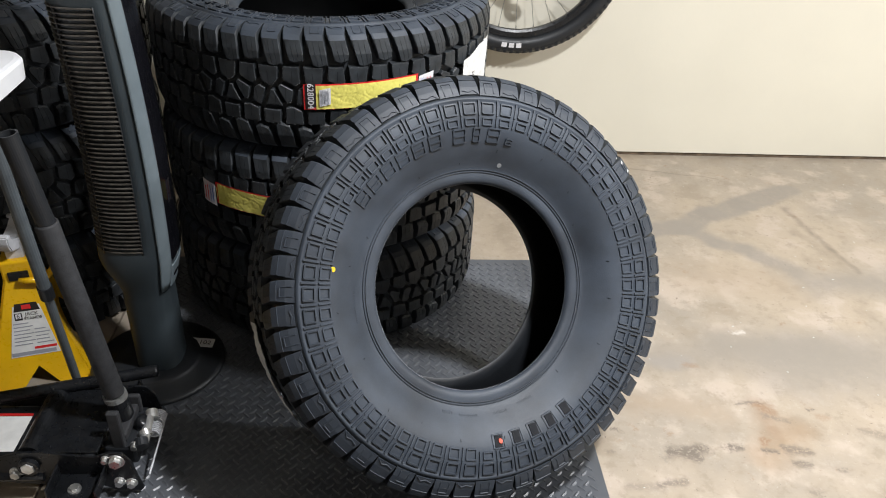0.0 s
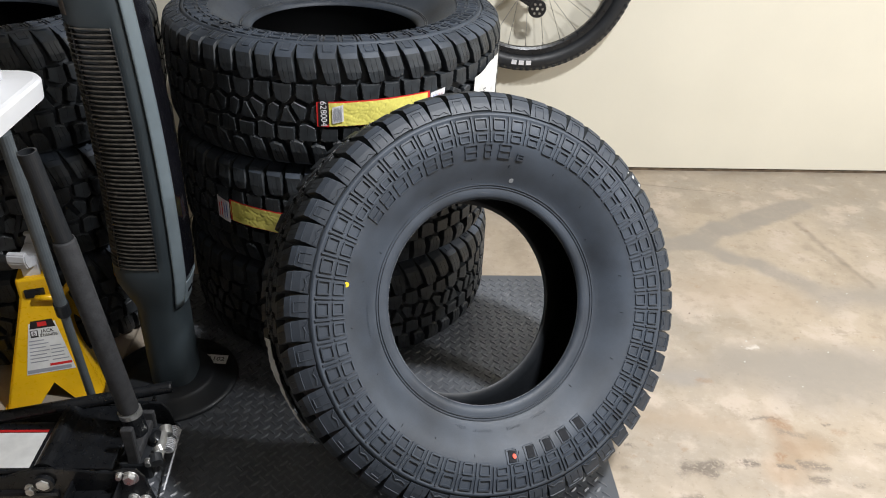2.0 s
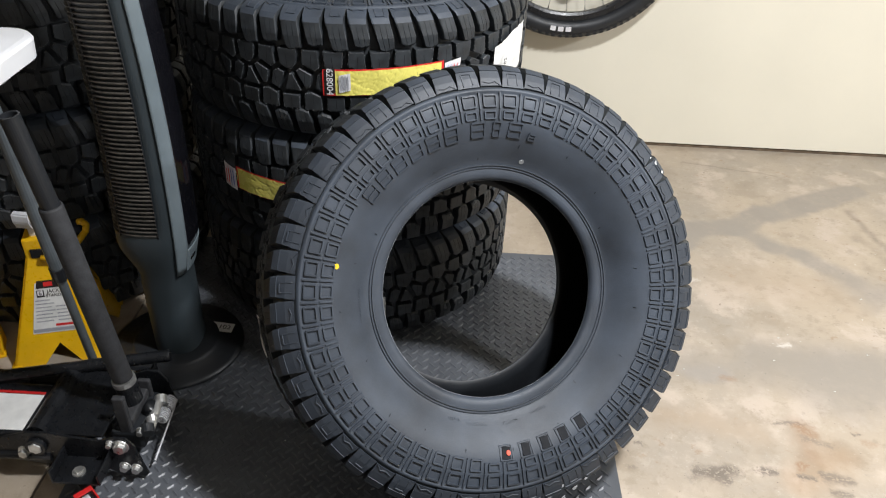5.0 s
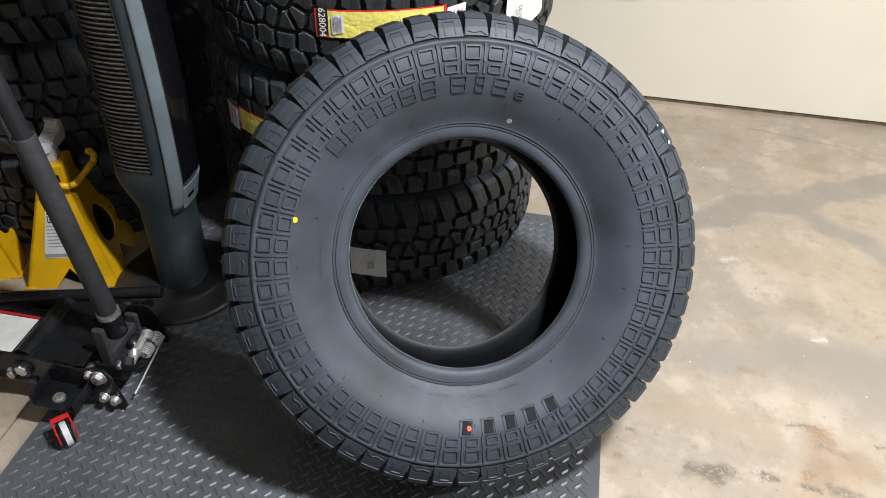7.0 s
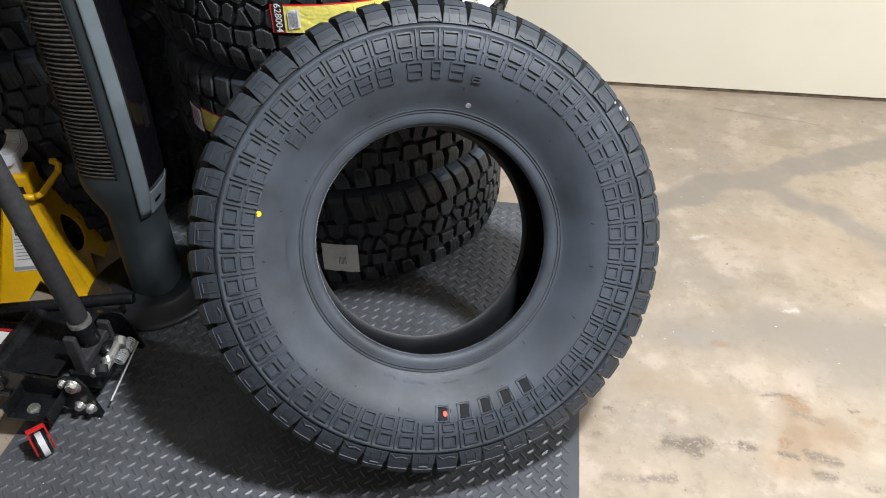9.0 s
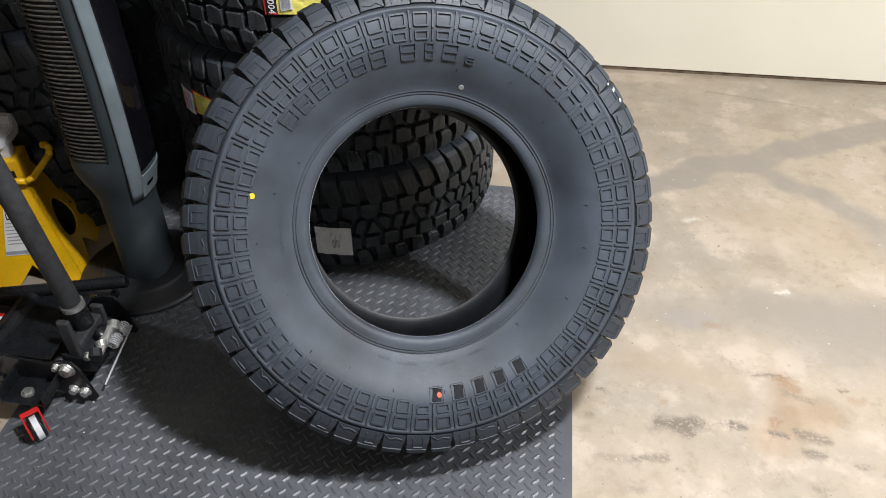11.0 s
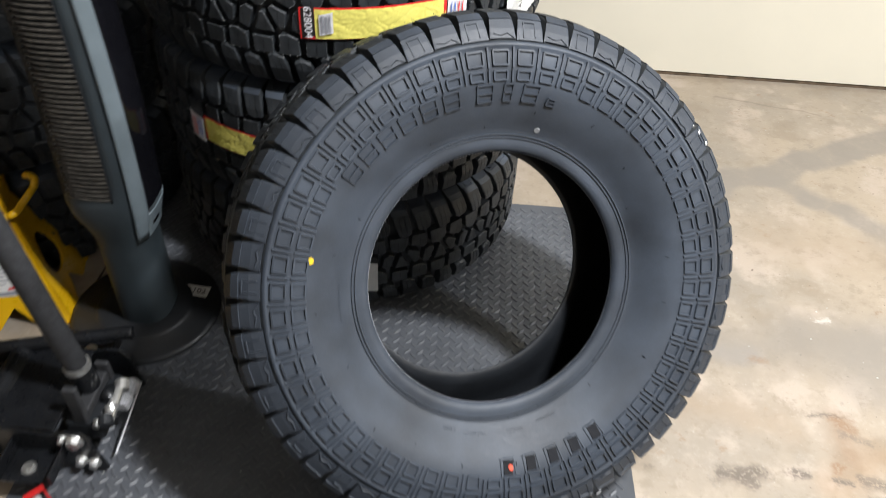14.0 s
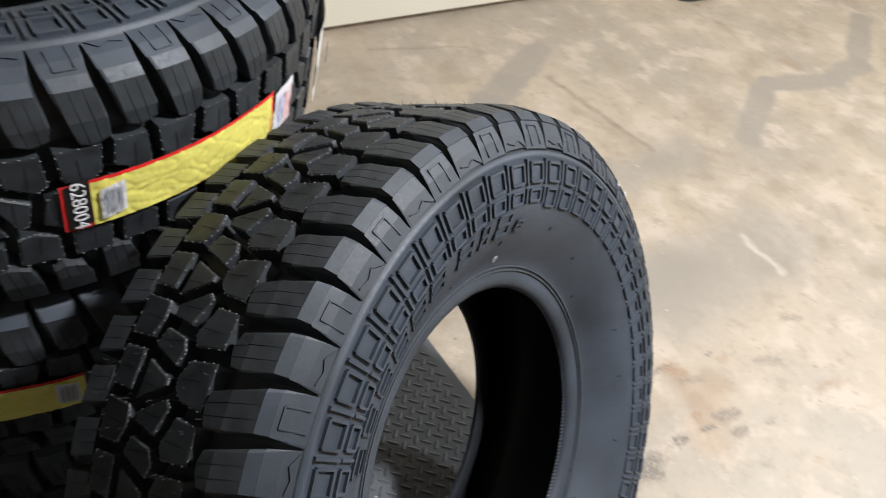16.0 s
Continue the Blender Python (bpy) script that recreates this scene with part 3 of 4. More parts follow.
# vent hairs left by the mould on the tread
bm = bmesh.new()
rng = random.Random(11)
for i in range(420):
    a, z = rng.uniform(0, 2 * math.pi), rng.uniform(-0.10, 0.112)
    r = 0.429 if abs(z) < 0.09 else 0.422
    p = cyl(a, r, z)
    q = cyl(a + rng.uniform(-0.004, 0.004), r + rng.uniform(0.004, 0.008), z + rng.uniform(-0.003, 0.003))
    tube(bm, p, q, 0.00045, 4, 0.0002, False)
tagged(part("vent_hairs", bm, M_TREAD, front), kind="stuff")

# moulded shapes where the maker's words stand: outlined blocks above, dark solid ones below
for i in range(10):
    a = radians(135.5 - 6.9 * i - (3 if i > 5 else 0))
    h = radians(2.35 if i not in (7, 9) else 1.3)
    bm = bmesh.new()
    r0, r1 = (0.2920, 0.3170) if i != 9 else (0.2920, 0.302)
    ring_frame(bm, r0, r1, a - h, a + h, 0.0036, 0.0033)
    bar(bm, (r0 + r1) / 2, a - h, (r0 + r1) / 2, a + h, 0.0034, 0.0031)
    part("raised_mark", bm, M_RUBBER, front)
for i in range(5):
    a = radians(-64.5 - 7.6 * i)
    bm = bmesh.new()
    bar(bm, 0.2965, a + radians(0.25), 0.3170, a - radians(0.25), 0.0185, 0.0020)
    mark = part("maker_mark", bm, M_INK, front)
    bm = bmesh.new()
    ring_frame(bm, 0.2940, 0.3190, a - radians(2.3), a + radians(2.2), 0.0020, 0.0028)
    part("mark_outline", bm, M_RUBBER, mark)

# fine moulded print near the bead, too small to read, and the stubs of mould vents
bm = bmesh.new()
rng = random.Random(5)
for a0, a1, r in ((-109.5, -101.0, 0.2585), (-93.0, -86.0, 0.2590), (-80.0, -72.0, 0.2560), (-118.0, -113.0, 0.2560), (170.0, 184.0, 0.262)):
    a = a0
    while a < a1:
        w = rng.uniform(0.35, 0.75)
        bar(bm, r - 0.0028, radians(a), r + 0.0028, radians(a + 0.1), 0.0010, 0.0009)
        bar(bm, r + rng.choice((-0.0024, 0.0, 0.0024)), radians(a), r + 0.0005, radians(a + w), 0.0010, 0.0009)
        a += w + 0.35
tagged(part("fine_print", bm, M_RUBBER, front), kind="stuff")
bm = bmesh.new()
for k in range(20):
    a, r = radians(k * 360 / 20 + rng.uniform(-3, 3)), rng.choice((0.252, 0.275, 0.288, 0.300))
    bar(bm, r, a, r + rng.uniform(0.002, 0.006), a + rng.uniform(-0.008, 0.008), 0.0010, 0.0014)
tagged(part("vent_stubs", bm, M_INK, front), kind="stuff")
# frayed pale thread round the toe of the bead
bm = bmesh.new()
for k in range(260):
    a = 2 * math.pi * k / 260
    tube(bm, cyl(a, 0.2121, 0.0735), cyl(a + 0.015, 0.2125, 0.0775), 0.0006, 4, 0.0004, False)
tagged(part("bead_thread", bm, M_LABEL_GREY, front), kind="stuff")


def dot(r, deg, size, mat, name, label, squash=1.0, lift=0.0004):
    bm = bmesh.new()
    bmesh.ops.create_cone(bm, cap_ends=True, segments=20, radius1=size, radius2=size * 0.9, depth=0.0012)
    a = radians(deg)
    slope = math.atan2(side_at(r + 0.006) - side_at(r - 0.006), 0.012)
    part(name, bm, mat, front, label, m=Matrix.Translation(cyl(a, r, side_at(r) + lift)) @ Matrix.Rotation(a, 4, "Z") @ Matrix.Rotation(-slope, 4, "Y") @ Matrix.Diagonal((1, squash, 1, 1)))


dot(0.3125, 162.3, 0.0052, M_DOT_YELLOW, "paint_dot", "round yellow balance dot")
dot(0.2530, 69.9, 0.0052, M_DOT_GREY, "ink_stamp", "small round grey inspection stamp")
dot(0.3065, -94.2, 0.0055, M_DOT_RED, "paint_dot", "small red paint dot", 0.8, 0.0026)
# scuffs of white paint on the shoulder
for a, z, s_ in ((29.5, 0.121, 0.006), (26.5, 0.125, 0.004), (31.5, 0.117, 0.003)):
    bm = bmesh.new()
    bmesh.ops.create_icosphere(bm, subdivisions=1, radius=s_)
    part("paint_scuff", bm, M_PAPER, front, m=Matrix.Translation(cyl(radians(a), 0.4120, z + 0.007)) @ Matrix.Diagonal((0.5, 1, 0.4, 1)))


def patch(r, a0, a1, z0, z1, wrinkle=0.0, nx=40, nz=8, seed=0, slant=0.0):
    """A sticker bent round a tread of radius r, with creases."""
    bm = bmesh.new()
    grid = []
    for i in range(nx + 1):
        row = []
        for k in range(nz + 1):
            a, z = radians(a0 + (a1 - a0) * i / nx), z0 + (z1 - z0) * k / nz + slant * (i / nx - 0.5)
            w = wrinkle * (0.6 + 0.5 * noise.noise(Vector((a * 9 + seed, z * 22, seed))) - 3.6 * max(0, 0.10 - abs(noise.noise(Vector((a * 14 + z * 75, z * 30 - a * 9, seed + 3))))) - 3.0 * max(0, 0.08 - abs(noise.noise(Vector((a * 26 - z * 60, z * 18, seed + 7))))))
            row.append(bm.verts.new(cyl(a, r + max(w, -0.35 * wrinkle), z)))
        grid.append(row)
    for p, q in zip(grid, grid[1:]):
        for k in range(nz):
            bm.faces.new((p[k], q[k], q[k + 1], p[k + 1]))
    return bm


def words(text, size, mat, parent, m, name="printed_text", depth=0.0003):
    c = bpy.data.curves.new(name, "FONT")
    c.body, c.size, c.align_x, c.align_y, c.extrude, c.resolution_u = text, size, "CENTER", "CENTER", depth, 3
    tmp = bpy.data.objects.new("tmp_text", c)
    me = bpy.data.meshes.new_from_object(tmp)
    bpy.data.objects.remove(tmp)
    bpy.data.curves.remove(c)
    me.materials.clear()
    me.materials.append(mat)
    ob = new(name, me)
    ob.parent = parent
    ob.matrix_local = m
    return ob


def on_tread(r, deg, z, spin=0.0):
    """A pose on the tread that faces outwards, its x along the arc and its y up."""
    a = radians(deg)
    out, along = Vector((math.cos(a), math.sin(a), 0)), Vector((-math.sin(a), math.cos(a), 0))
    m = Matrix((along, Vector((0, 0, 1)), out)).transposed().to_4x4()
    m.translation = cyl(a, r, z)
    return m @ Matrix.Rotation(radians(spin), 4, "Z")


def size_label(t, spin, a0, flip, dz=0.0, tilt=0.0):
    """The long yellow sticker on a tread: red edge, number strip, bar code, torn maker's end. flip: it stands on its head."""
    hold = new("size_sticker")
    span = 40.0
    R = 0.4335

    def at(f):
        return a0 + span * (1 - f if flip else f)

    def strip(name, f0, f1, z0, z1, mat, lift, wr=0.0, nx=24, label="", nz=8):
        b0, b1 = sorted((at(f0), at(f1)))
        if flip:
            z0, z1 = -z1, -z0
        return part(name, patch(R + lift, b0, b1, z0 + dz, z1 + dz, wr, nx, nz, 4 if flip else 1, tilt), mat, hold, label)

    bpy.data.objects.remove(hold)
    hold = part("size_sticker", patch(R, min(at(0), at(0.865)), max(at(0), at(0.865)), dz - 0.029, dz + 0.029, 0.002, 60, 8, 4 if flip else 1, tilt), M_LABEL_RED, t, "long yellow paper sticker with a red edge, creased", m=Matrix.Rotation(radians(-spin), 4, "Z"))
    strip("number_strip", 0.012, 0.086, -0.0275, 0.0275, M_LABEL_BLACK, 0.0010, 0.002)
    strip("yellow_field", 0.088, 0.842, -0.0268, 0.0268, M_LABEL_YELLOW, 0.0012, 0.0026, 150, "", 24).data.polygons.foreach_set("use_smooth", [True] * 3600)
    strip("maker_end", 0.868, 1.0, -0.029, 0.029, M_LABEL_WHITE, 0.0006, 0.004, 20)
    strip("barcode_field", 0.112, 0.192, -0.020, 0.018, M_LABEL_WHITE, 0.0042, 0.002)
    for k in range(9):
        strip("barcode_line", 0.122 + 0.0065 * k, 0.125 + 0.0065 * k + (0.002 if k % 3 else 0), -0.016, 0.014, M_LABEL_GREY, 0.0062, 0.0005, 2)
    words("628004", 0.0195, M_LABEL_WHITE, hold, on_tread(R + 0.0034, at(0.049), dz, -90 if not flip else 90), "size_number")
    for k in range(4):
        strip("print_line", 0.885 + 0.026 * k, 0.893 + 0.026 * k, -0.022 + 0.004 * (k % 2), 0.020, M_LABEL_RED if k > 1 else M_LABEL_BLUE, 0.0042, 0.002, 2)
    strip("print_line", 0.848, 0.856, -0.020, 0.006, M_LABEL_YELLOW, 0.0025, 0.001, 2)
    return hold


# ---- the stack ----
STACK = (-0.053, 2.048)
SPINS = (20, 77, 141)
stack = [tyre(pose(STACK[0], STACK[1], 0.151 + 0.2865 * i, 0, 0, spin), "new black all-terrain tyre lying flat in a stack", "stacked tyres") for i, spin in enumerate(SPINS)]
tagged(stack[2], "new black tyre with yellow size sticker topping a stack")
size_label(stack[2], SPINS[2], -91.5, False, 0.004, 0.006)
size_label(stack[1], SPINS[1], -129.0, True, 0.006, -0.008)
# price tag hanging on the top tyre and the plain label on the lowest
tag = part("stock_tag", patch(0.437, -38.0, -20.0, -0.056, 0.050, 0.005, 20, 12, 9, 0.028), M_PAPER, stack[2], "crumpled white paper stock tag", m=Matrix.Rotation(radians(-SPINS[2]), 4, "Z"))
words("A102", 0.015, M_LABEL_BLACK, tag, on_tread(0.4485, -33.5, -0.012, 90), "tag_text")
tag = part("bar_label", patch(0.4345, -86.0, -74.6, -0.072, 0.012, 0.006, 14, 8, 2, -0.010), M_PAPER, stack[0], "small plain white bar code label", m=Matrix.Rotation(radians(-SPINS[0]), 4, "Z"))
for k in range(6):
    part("barcode_line", patch(0.4385, -80.9 + 0.42 * k, -80.7 + 0.42 * k, -0.05, -0.026, 0, 2, 2), M_LABEL_GREY, tag)
# torn paper label round the leaning tyre's tread
part("torn_label", patch(0.4355, 179, 208, -0.055, 0.030, 0.006, 40, 8, 6, 0.01), M_PAPER, front, "torn white paper label stuck to the tread")

SECOND = (-0.95, 2.03)
for i, spin in enumerate((5, 100, 62)):
    tyre(pose(SECOND[0], SECOND[1], 0.143 + 0.2865 * i, 0, 0, spin), "black all-terrain tyre in a dark stack behind the heater", "stacked tyres in the corner")

# ---- floor mat ----
mat_ob = new("floor_mat")
bm = bmesh.new()
box(bm, -0.56, -0.6, 0.0, 0.613, 2.065, 0.007)
mat_ob = bpy.data.objects.remove(mat_ob) or new("floor_mat", mesh_of(bm, "floor_mat", M_MAT))
tagged(mat_ob, "dark grey rubber floor mat with raised diamond tread", "mat")
verts, faces = [], []
STEP = 0.0285
ni, nj = int(1.155 / STEP), int(1.61 / STEP)
for i in range(ni):
    for j in range(2 * nj):
        # one slanted stud on each crossing, its mirror image halfway between
        cx, cy = -0.55 + (i + 0.3 + 0.5 * (j % 2)) * STEP, 0.44 + (0.5 * j + 0.5) * STEP
        a = radians(135 if j % 2 else 45)
        ux, uy = math.cos(a), math.sin(a)
        o = len(verts)
        for l, w, h in ((-0.0124, 0, 0.0), (-0.006, 0.0040, 0.0), (0.006, 0.0040, 0.0), (0.0124, 0, 0.0), (0.006, -0.0040, 0.0), (-0.006, -0.0040, 0.0), (-0.0080, 0, 0.0024), (0.0080, 0, 0.0024)):
            verts.append((cx + l * ux - w * uy, cy + l * uy + w * ux, 0.0069 + h))
        for q in ((0, 6, 1), (1, 6, 7, 2), (2, 7, 3), (3, 7, 4), (4, 7, 6, 5), (5, 6, 0)):
            faces.append([o + k for k in q][::-1])
me = bpy.data.meshes.new("tread_studs")
me.from_pydata(verts, [], faces)
me.materials.append(M_MAT)
studs = new("tread_studs", me)
studs.parent = mat_ob
tagged(studs, kind="stuff")


# ---- tower heater ----
def tower_heater(cx, cy):
    t = thing("tower_heater", pose(cx, cy, 0.007), "dark slate plastic tower heater with slatted grille, round base", "heater")
    bm = bmesh.new()
    lathe(bm, [(0.0, 0.0), (0.161, 0.0), (0.165, 0.006), (0.163, 0.012), (0.154, 0.017), (0.110, 0.020), (0.106, 0.026), (0.100, 0.029), (0.070, 0.034), (0.0, 0.036)], 64, closed=False)
    part("base", bm, M_BLACK_PLASTIC, t, "glossy black round base", smooth=True, m=pose(-0.008, 0.0, 0))

    def section(z):
        """Half widths and offset of the housing at a height."""
        bow = 0.012 * math.sin(math.pi * min(1, max(0, (z - 0.2) / 0.9)))
        if z < 0.25:
            return 0.056, 0.066, 0.004
        k = min(1.0, (z - 0.25) / 0.11)
        k = k * k * (3 - 2 * k)
        up = max(0.0, (z - 0.35) / 0.6)
        return 0.056 + 0.028 * k - 0.012 * up, 0.066 + 0.014 * k - 0.004 * up, 0.004 - 0.012 * k + bow + 0.012 * up - 0.013 * up ** 2

    def rim(z, a, grow=0.0):
        hx, hy, off = section(z)
        c, s_ = math.cos(a), math.sin(a)
        e = 0.75
        return Vector((off + (hx + grow) * math.copysign(abs(c) ** e, c), (hy + grow) * math.copysign(abs(s_) ** e, s_), z))

    zs = [0.02 + 0.02 * i for i in range(55)]
    bm = bmesh.new()
    rings = [[bm.verts.new(rim(z, 2 * math.pi * k / 64, -0.006 if 0.385 < z < 0.93 and 196 < k * 5.625 < 288 else 0.0)) for k in range(64)] for z in zs]
    for p, q in zip(rings, rings[1:]):
        for k in range(64):
            l = (k + 1) % 64
            bm.faces.new((p[k], p[l], q[l], q[k]))
    bm.faces.new(rings[-1])
    part("housing", bm, M_FAN, t, smooth=True)

    def band(name, a0, a1, z0, z1, grow, mat, label="", n=8, deep=0.004):
        bm = bmesh.new()
        zz = [z0 + (z1 - z0) * i / 40 for i in range(41)]
        out = [[bm.verts.new(rim(z, radians(a0 + (a1 - a0) * k / n), grow)) for k in range(n + 1)] for z in zz]
        inn = [[bm.verts.new(rim(z, radians(a0 + (a1 - a0) * k / n), grow - deep)) for k in range(n + 1)] for z in zz]
        for g, flip in ((out, False), (inn, True)):
            for p, q in zip(g, g[1:]):
                for k in range(n):
                    f = (p[k], p[k + 1], q[k + 1], q[k])
                    bm.faces.new(f[::-1] if flip else f)
        for i in range(40):
            bm.faces.new((out[i][0], out[i + 1][0], inn[i + 1][0], inn[i][0]))
            bm.faces.new((out[i][n], inn[i][n], inn[i + 1][n], out[i + 1][n]))
        for r_, f in ((0, 1), (40, -1)):
            for k in range(n):
                bm.faces.new((out[r_][k], inn[r_][k], inn[r_][k + 1], out[r_][k + 1])[::f])
        return part(name, bm, mat, t, label, smooth=True)

    band("front_panel", -26, 60, 0.335, 1.07, 0.004, M_GLOSS, "glossy black front window", 14)
    band("trim_strip", -50, -24, 0.270, 1.10, 0.006, M_FAN_STRIP, "light grey trim strip", 6)
    band("trim_foot", -24.5, 62, 0.270, 0.333, 0.0058, M_FAN_STRIP, "light grey lower trim", 12)
    band("carry_handle", 206, 236, 0.950, 1.045, 0.0012, M_HANDLE, "brown plastic carry grip recess", 6, 0.004)
    band("handle_lip", 204, 238, 1.045, 1.053, 0.004, M_SLAT, "dusty lip of the carry grip", 6, 0.006)
    for k in range(7):
        band("top_vent", 2, 16, 1.078 + 0.003 * k, 1.0795 + 0.003 * k, 0.0052, M_FAN_STRIP, "", 3, 0.003)
    band("switch", -12, 0, 0.296, 0.304, 0.0075, M_GLOSS, "", 3)
    band("warning_sticker", 186, 200, 0.30, 0.385, 0.0008, M_YELLOW, "yellow edge of a sticker", 3, 0.0006)
    # the grille: many thin slats bent round the housing, and two uprights
    for a in (197, 236, 287):
        band("grille_upright", a - 1.2, a + 1.2, 0.385, 0.93, 0.0005, M_BLACK_PLASTIC, "", 2, 0.005)
    # a black sheet gives the gaps between the slats their shade
    band("grille_shade", 198, 286, 0.387, 0.930, -0.0052, M_BLACK_PLASTIC, "black sheet standing in for the shade behind the slats", 10, 0.0006)
    n = 54
    for i in range(n):
        z = 0.392 + 0.535 * i / (n - 1)
        bm = bmesh.new()
        pts = [radians(197 + 90 * k / 8) for k in range(9)]
        ring = [[bm.verts.new(rim(z + dz, a, g)) for g, dz in ((0.0014, -0.0009), (0.0014, 0.0012), (-0.0042, 0.0016), (-0.0042, -0.0005))] for a in pts]
        for p, q in zip(ring, ring[1:]):
            for k in range(4):
                l = (k + 1) % 4
                bm.faces.new((p[k], q[k], q[l], p[l]))
        part("slat", bm, M_SLAT, t)
    # stock label on the base
    bm = bmesh.new()
    box(bm, -0.030, -0.017, 0, 0.030, 0.017, 0.0006)
    lab = part("stock_label", bm, M_PAPER, t, "white paper stock label", m=pose(0.092, 0.052, 0.0262, 0, 3, -3))
    words("A102", 0.0215, M_LABEL_BLACK, lab, pose(0, 0, 0.0009))
    return t


tower_heater(-0.455, 1.568)


# ---- jack stands ----
def jack_stand(x, y, turn):
    t = thing("jack_stand", pose(x, y, 0, 0, 0, turn), "yellow steel jack stand with a white ratchet saddle", "jack stand", "pair of jack stands")
    B, T, H = 0.114, 0.034, 0.275

    def plate(side):
        """One sloping side of the pyramid, cut by a notch below; the two flanks have a window."""
        outer = [(-B, 0), (-0.042, 0), (0, 0.052), (0.042, 0), (B, 0), (T, H), (-T, H)]
        bm = bmesh.new()

        def put(u, z, d):
            half = B + (T - B) * z / H
            return Vector((u, -(half - d), z))

        if side in (1, 3):
            hole = [(0.042 * math.cos(a) * (1.0 - 0.35 * math.sin(a)), 0.125 + 0.052 * math.sin(a)) for a in (math.pi * 2 * k / 18 for k in range(18))]
        else:
            hole = []
        for d in (0.0, 0.005):
            vo = [bm.verts.new(put(u, z, d)) for u, z in outer]
            es = [bm.edges.new((vo[i], vo[(i + 1) % len(vo)])) for i in range(len(vo))]
            if hole:
                vh = [bm.verts.new(put(u, z, d)) for u, z in hole]
                es += [bm.edges.new((vh[i], vh[(i + 1) % 18])) for i in range(18)]
            bmesh.ops.triangle_fill(bm, use_beauty=True, edges=es)
            if d == 0.0:
                first = (vo, vh if hole else [])
            else:
                for a_, b_ in zip(first, (vo, vh if hole else [])):
                    for i in range(len(a_)):
                        j = (i + 1) % len(a_)
                        bm.faces.new((a_[i], a_[j], b_[j], b_[i]))
        bmesh.ops.recalc_face_normals(bm, faces=bm.faces)
        return part("leg_panel", bm, M_YELLOW, t, m=Matrix.Rotation(side * math.pi / 2, 4, "Z"))

    panels = [plate(k) for k in range(4)]
    # corner feet flanges
    for sx in (-1, 1):
        for sy in (-1, 1):
            bm = bmesh.new()
            box(bm, -0.012, -0.012, 0, 0.012, 0.012, 0.005, bevel=0.001)
            part("foot", bm, M_YELLOW, t, m=Matrix.Translation((sx * (B - 0.008), sy * (B - 0.008), 0)))
    bm = bmesh.new()
    box(bm, -0.036, -0.036, 0.262, 0.036, 0.036, 0.318, bevel=0.005)
    collar = part("collar", bm, M_YELLOW, t)
    bm = bmesh.new()
    box(bm, -0.022, -0.041, 0.268, 0.022, -0.0355, 0.292, bevel=0.002)
    part("pawl_window", bm, M_BLACK, collar)
    bm = bmesh.new()
    box(bm, -0.019, -0.019, 0.20, 0.019, 0.019, 0.36, bevel=0.003)
    part("ratchet_column", bm, M_CAST, t)
    bm = bmesh.new()
    prof = [(-0.052, 0.372), (-0.044, 0.352), (-0.02, 0.345), (0.02, 0.345), (0.044, 0.352), (0.052, 0.372), (0.048, 0.404), (0.036, 0.404), (0.030, 0.378), (0.0, 0.366), (-0.030, 0.378), (-0.036, 0.396), (-0.050, 0.392)]
    lo = [bm.verts.new((u, -0.022, z)) for u, z in prof]
    hi = [bm.verts.new((u, 0.022, z)) for u, z in prof]
    for i in range(len(prof)):
        j = (i + 1) % len(prof)
        bm.faces.new((lo[i], lo[j], hi[j], hi[i]))
    bm.faces.new(lo[::-1])
    bm.faces.new(hi)
    bmesh.ops.recalc_face_normals(bm, faces=bm.faces)
    bmesh.ops.bevel(bm, geom=list(bm.edges), offset=0.003, segments=2, affect="EDGES")
    part("saddle", bm, M_CAST, t, "white cast saddle", m=Matrix.Rotation(radians(70), 4, "Z"))
    pts = [(0.0, -0.046, 0.270), (0.045, -0.050, 0.268), (0.062, -0.046, 0.275), (0.105, -0.02, 0.318), (0.108, -0.012, 0.330), (0.098, -0.002, 0.335), (0.088, 0.002, 0.333)]
    bm = bmesh.new()
    for p, q in zip(pts, pts[1:]):
        tube(bm, p, q, 0.0078, 12)
    for p in pts[1:-1]:
        bmesh.ops.create_uvsphere(bm, u_segments=12, v_segments=8, radius=0.0078, matrix=Matrix.Translation(p))
    part("release_handle", bm, M_YELLOW, t, smooth=True)
    # sticker on the front panel
    tilt = math.atan2(B - T, H)
    m0 = Matrix.Translation((0, -(B + (T - B) * 0.150 / H) - 0.0012, 0.150)) @ Matrix.Rotation(math.pi / 2 - tilt, 4, "X")

    def flat(name, x0, y0, x1, y1, lift, mat, parent, m=None, x0t=None, x1t=None):
        bm = bmesh.new()
        x0t, x1t = x0 if x0t is None else x0t, x1 if x1t is None else x1t
        v = [bm.verts.new(c) for c in ((x0, y0, lift), (x1, y0, lift), (x1t, y1, lift), (x0t, y1, lift))]
        w = [bm.verts.new((c.co.x, c.co.y, c.co.z - 0.0004)) for c in v]
        bm.faces.new(v)
        for i in range(4):
            j = (i + 1) % 4
            bm.faces.new((v[j], v[i], w[i], w[j]))
        return part(name, bm, mat, parent, m=m)

    st = flat("rating_sticker", -0.055, -0.072, 0.055, 0.058, 0.0, M_PAPER, t, m0, -0.029, 0.029)
    tagged(st, "white printed rating sticker")
    flat("sticker_header", -0.0285, 0.044, 0.0285, 0.064, 0.0006, M_LABEL_BLACK, st, None, -0.0235, 0.0235)
    flat("logo_shape", -0.010, 0.049, 0.010, 0.060, 0.0010, M_LABEL_RED, st)
    flat("rating_box", -0.029, 0.022, -0.012, 0.040, 0.0006, M_LABEL_BLACK, st)
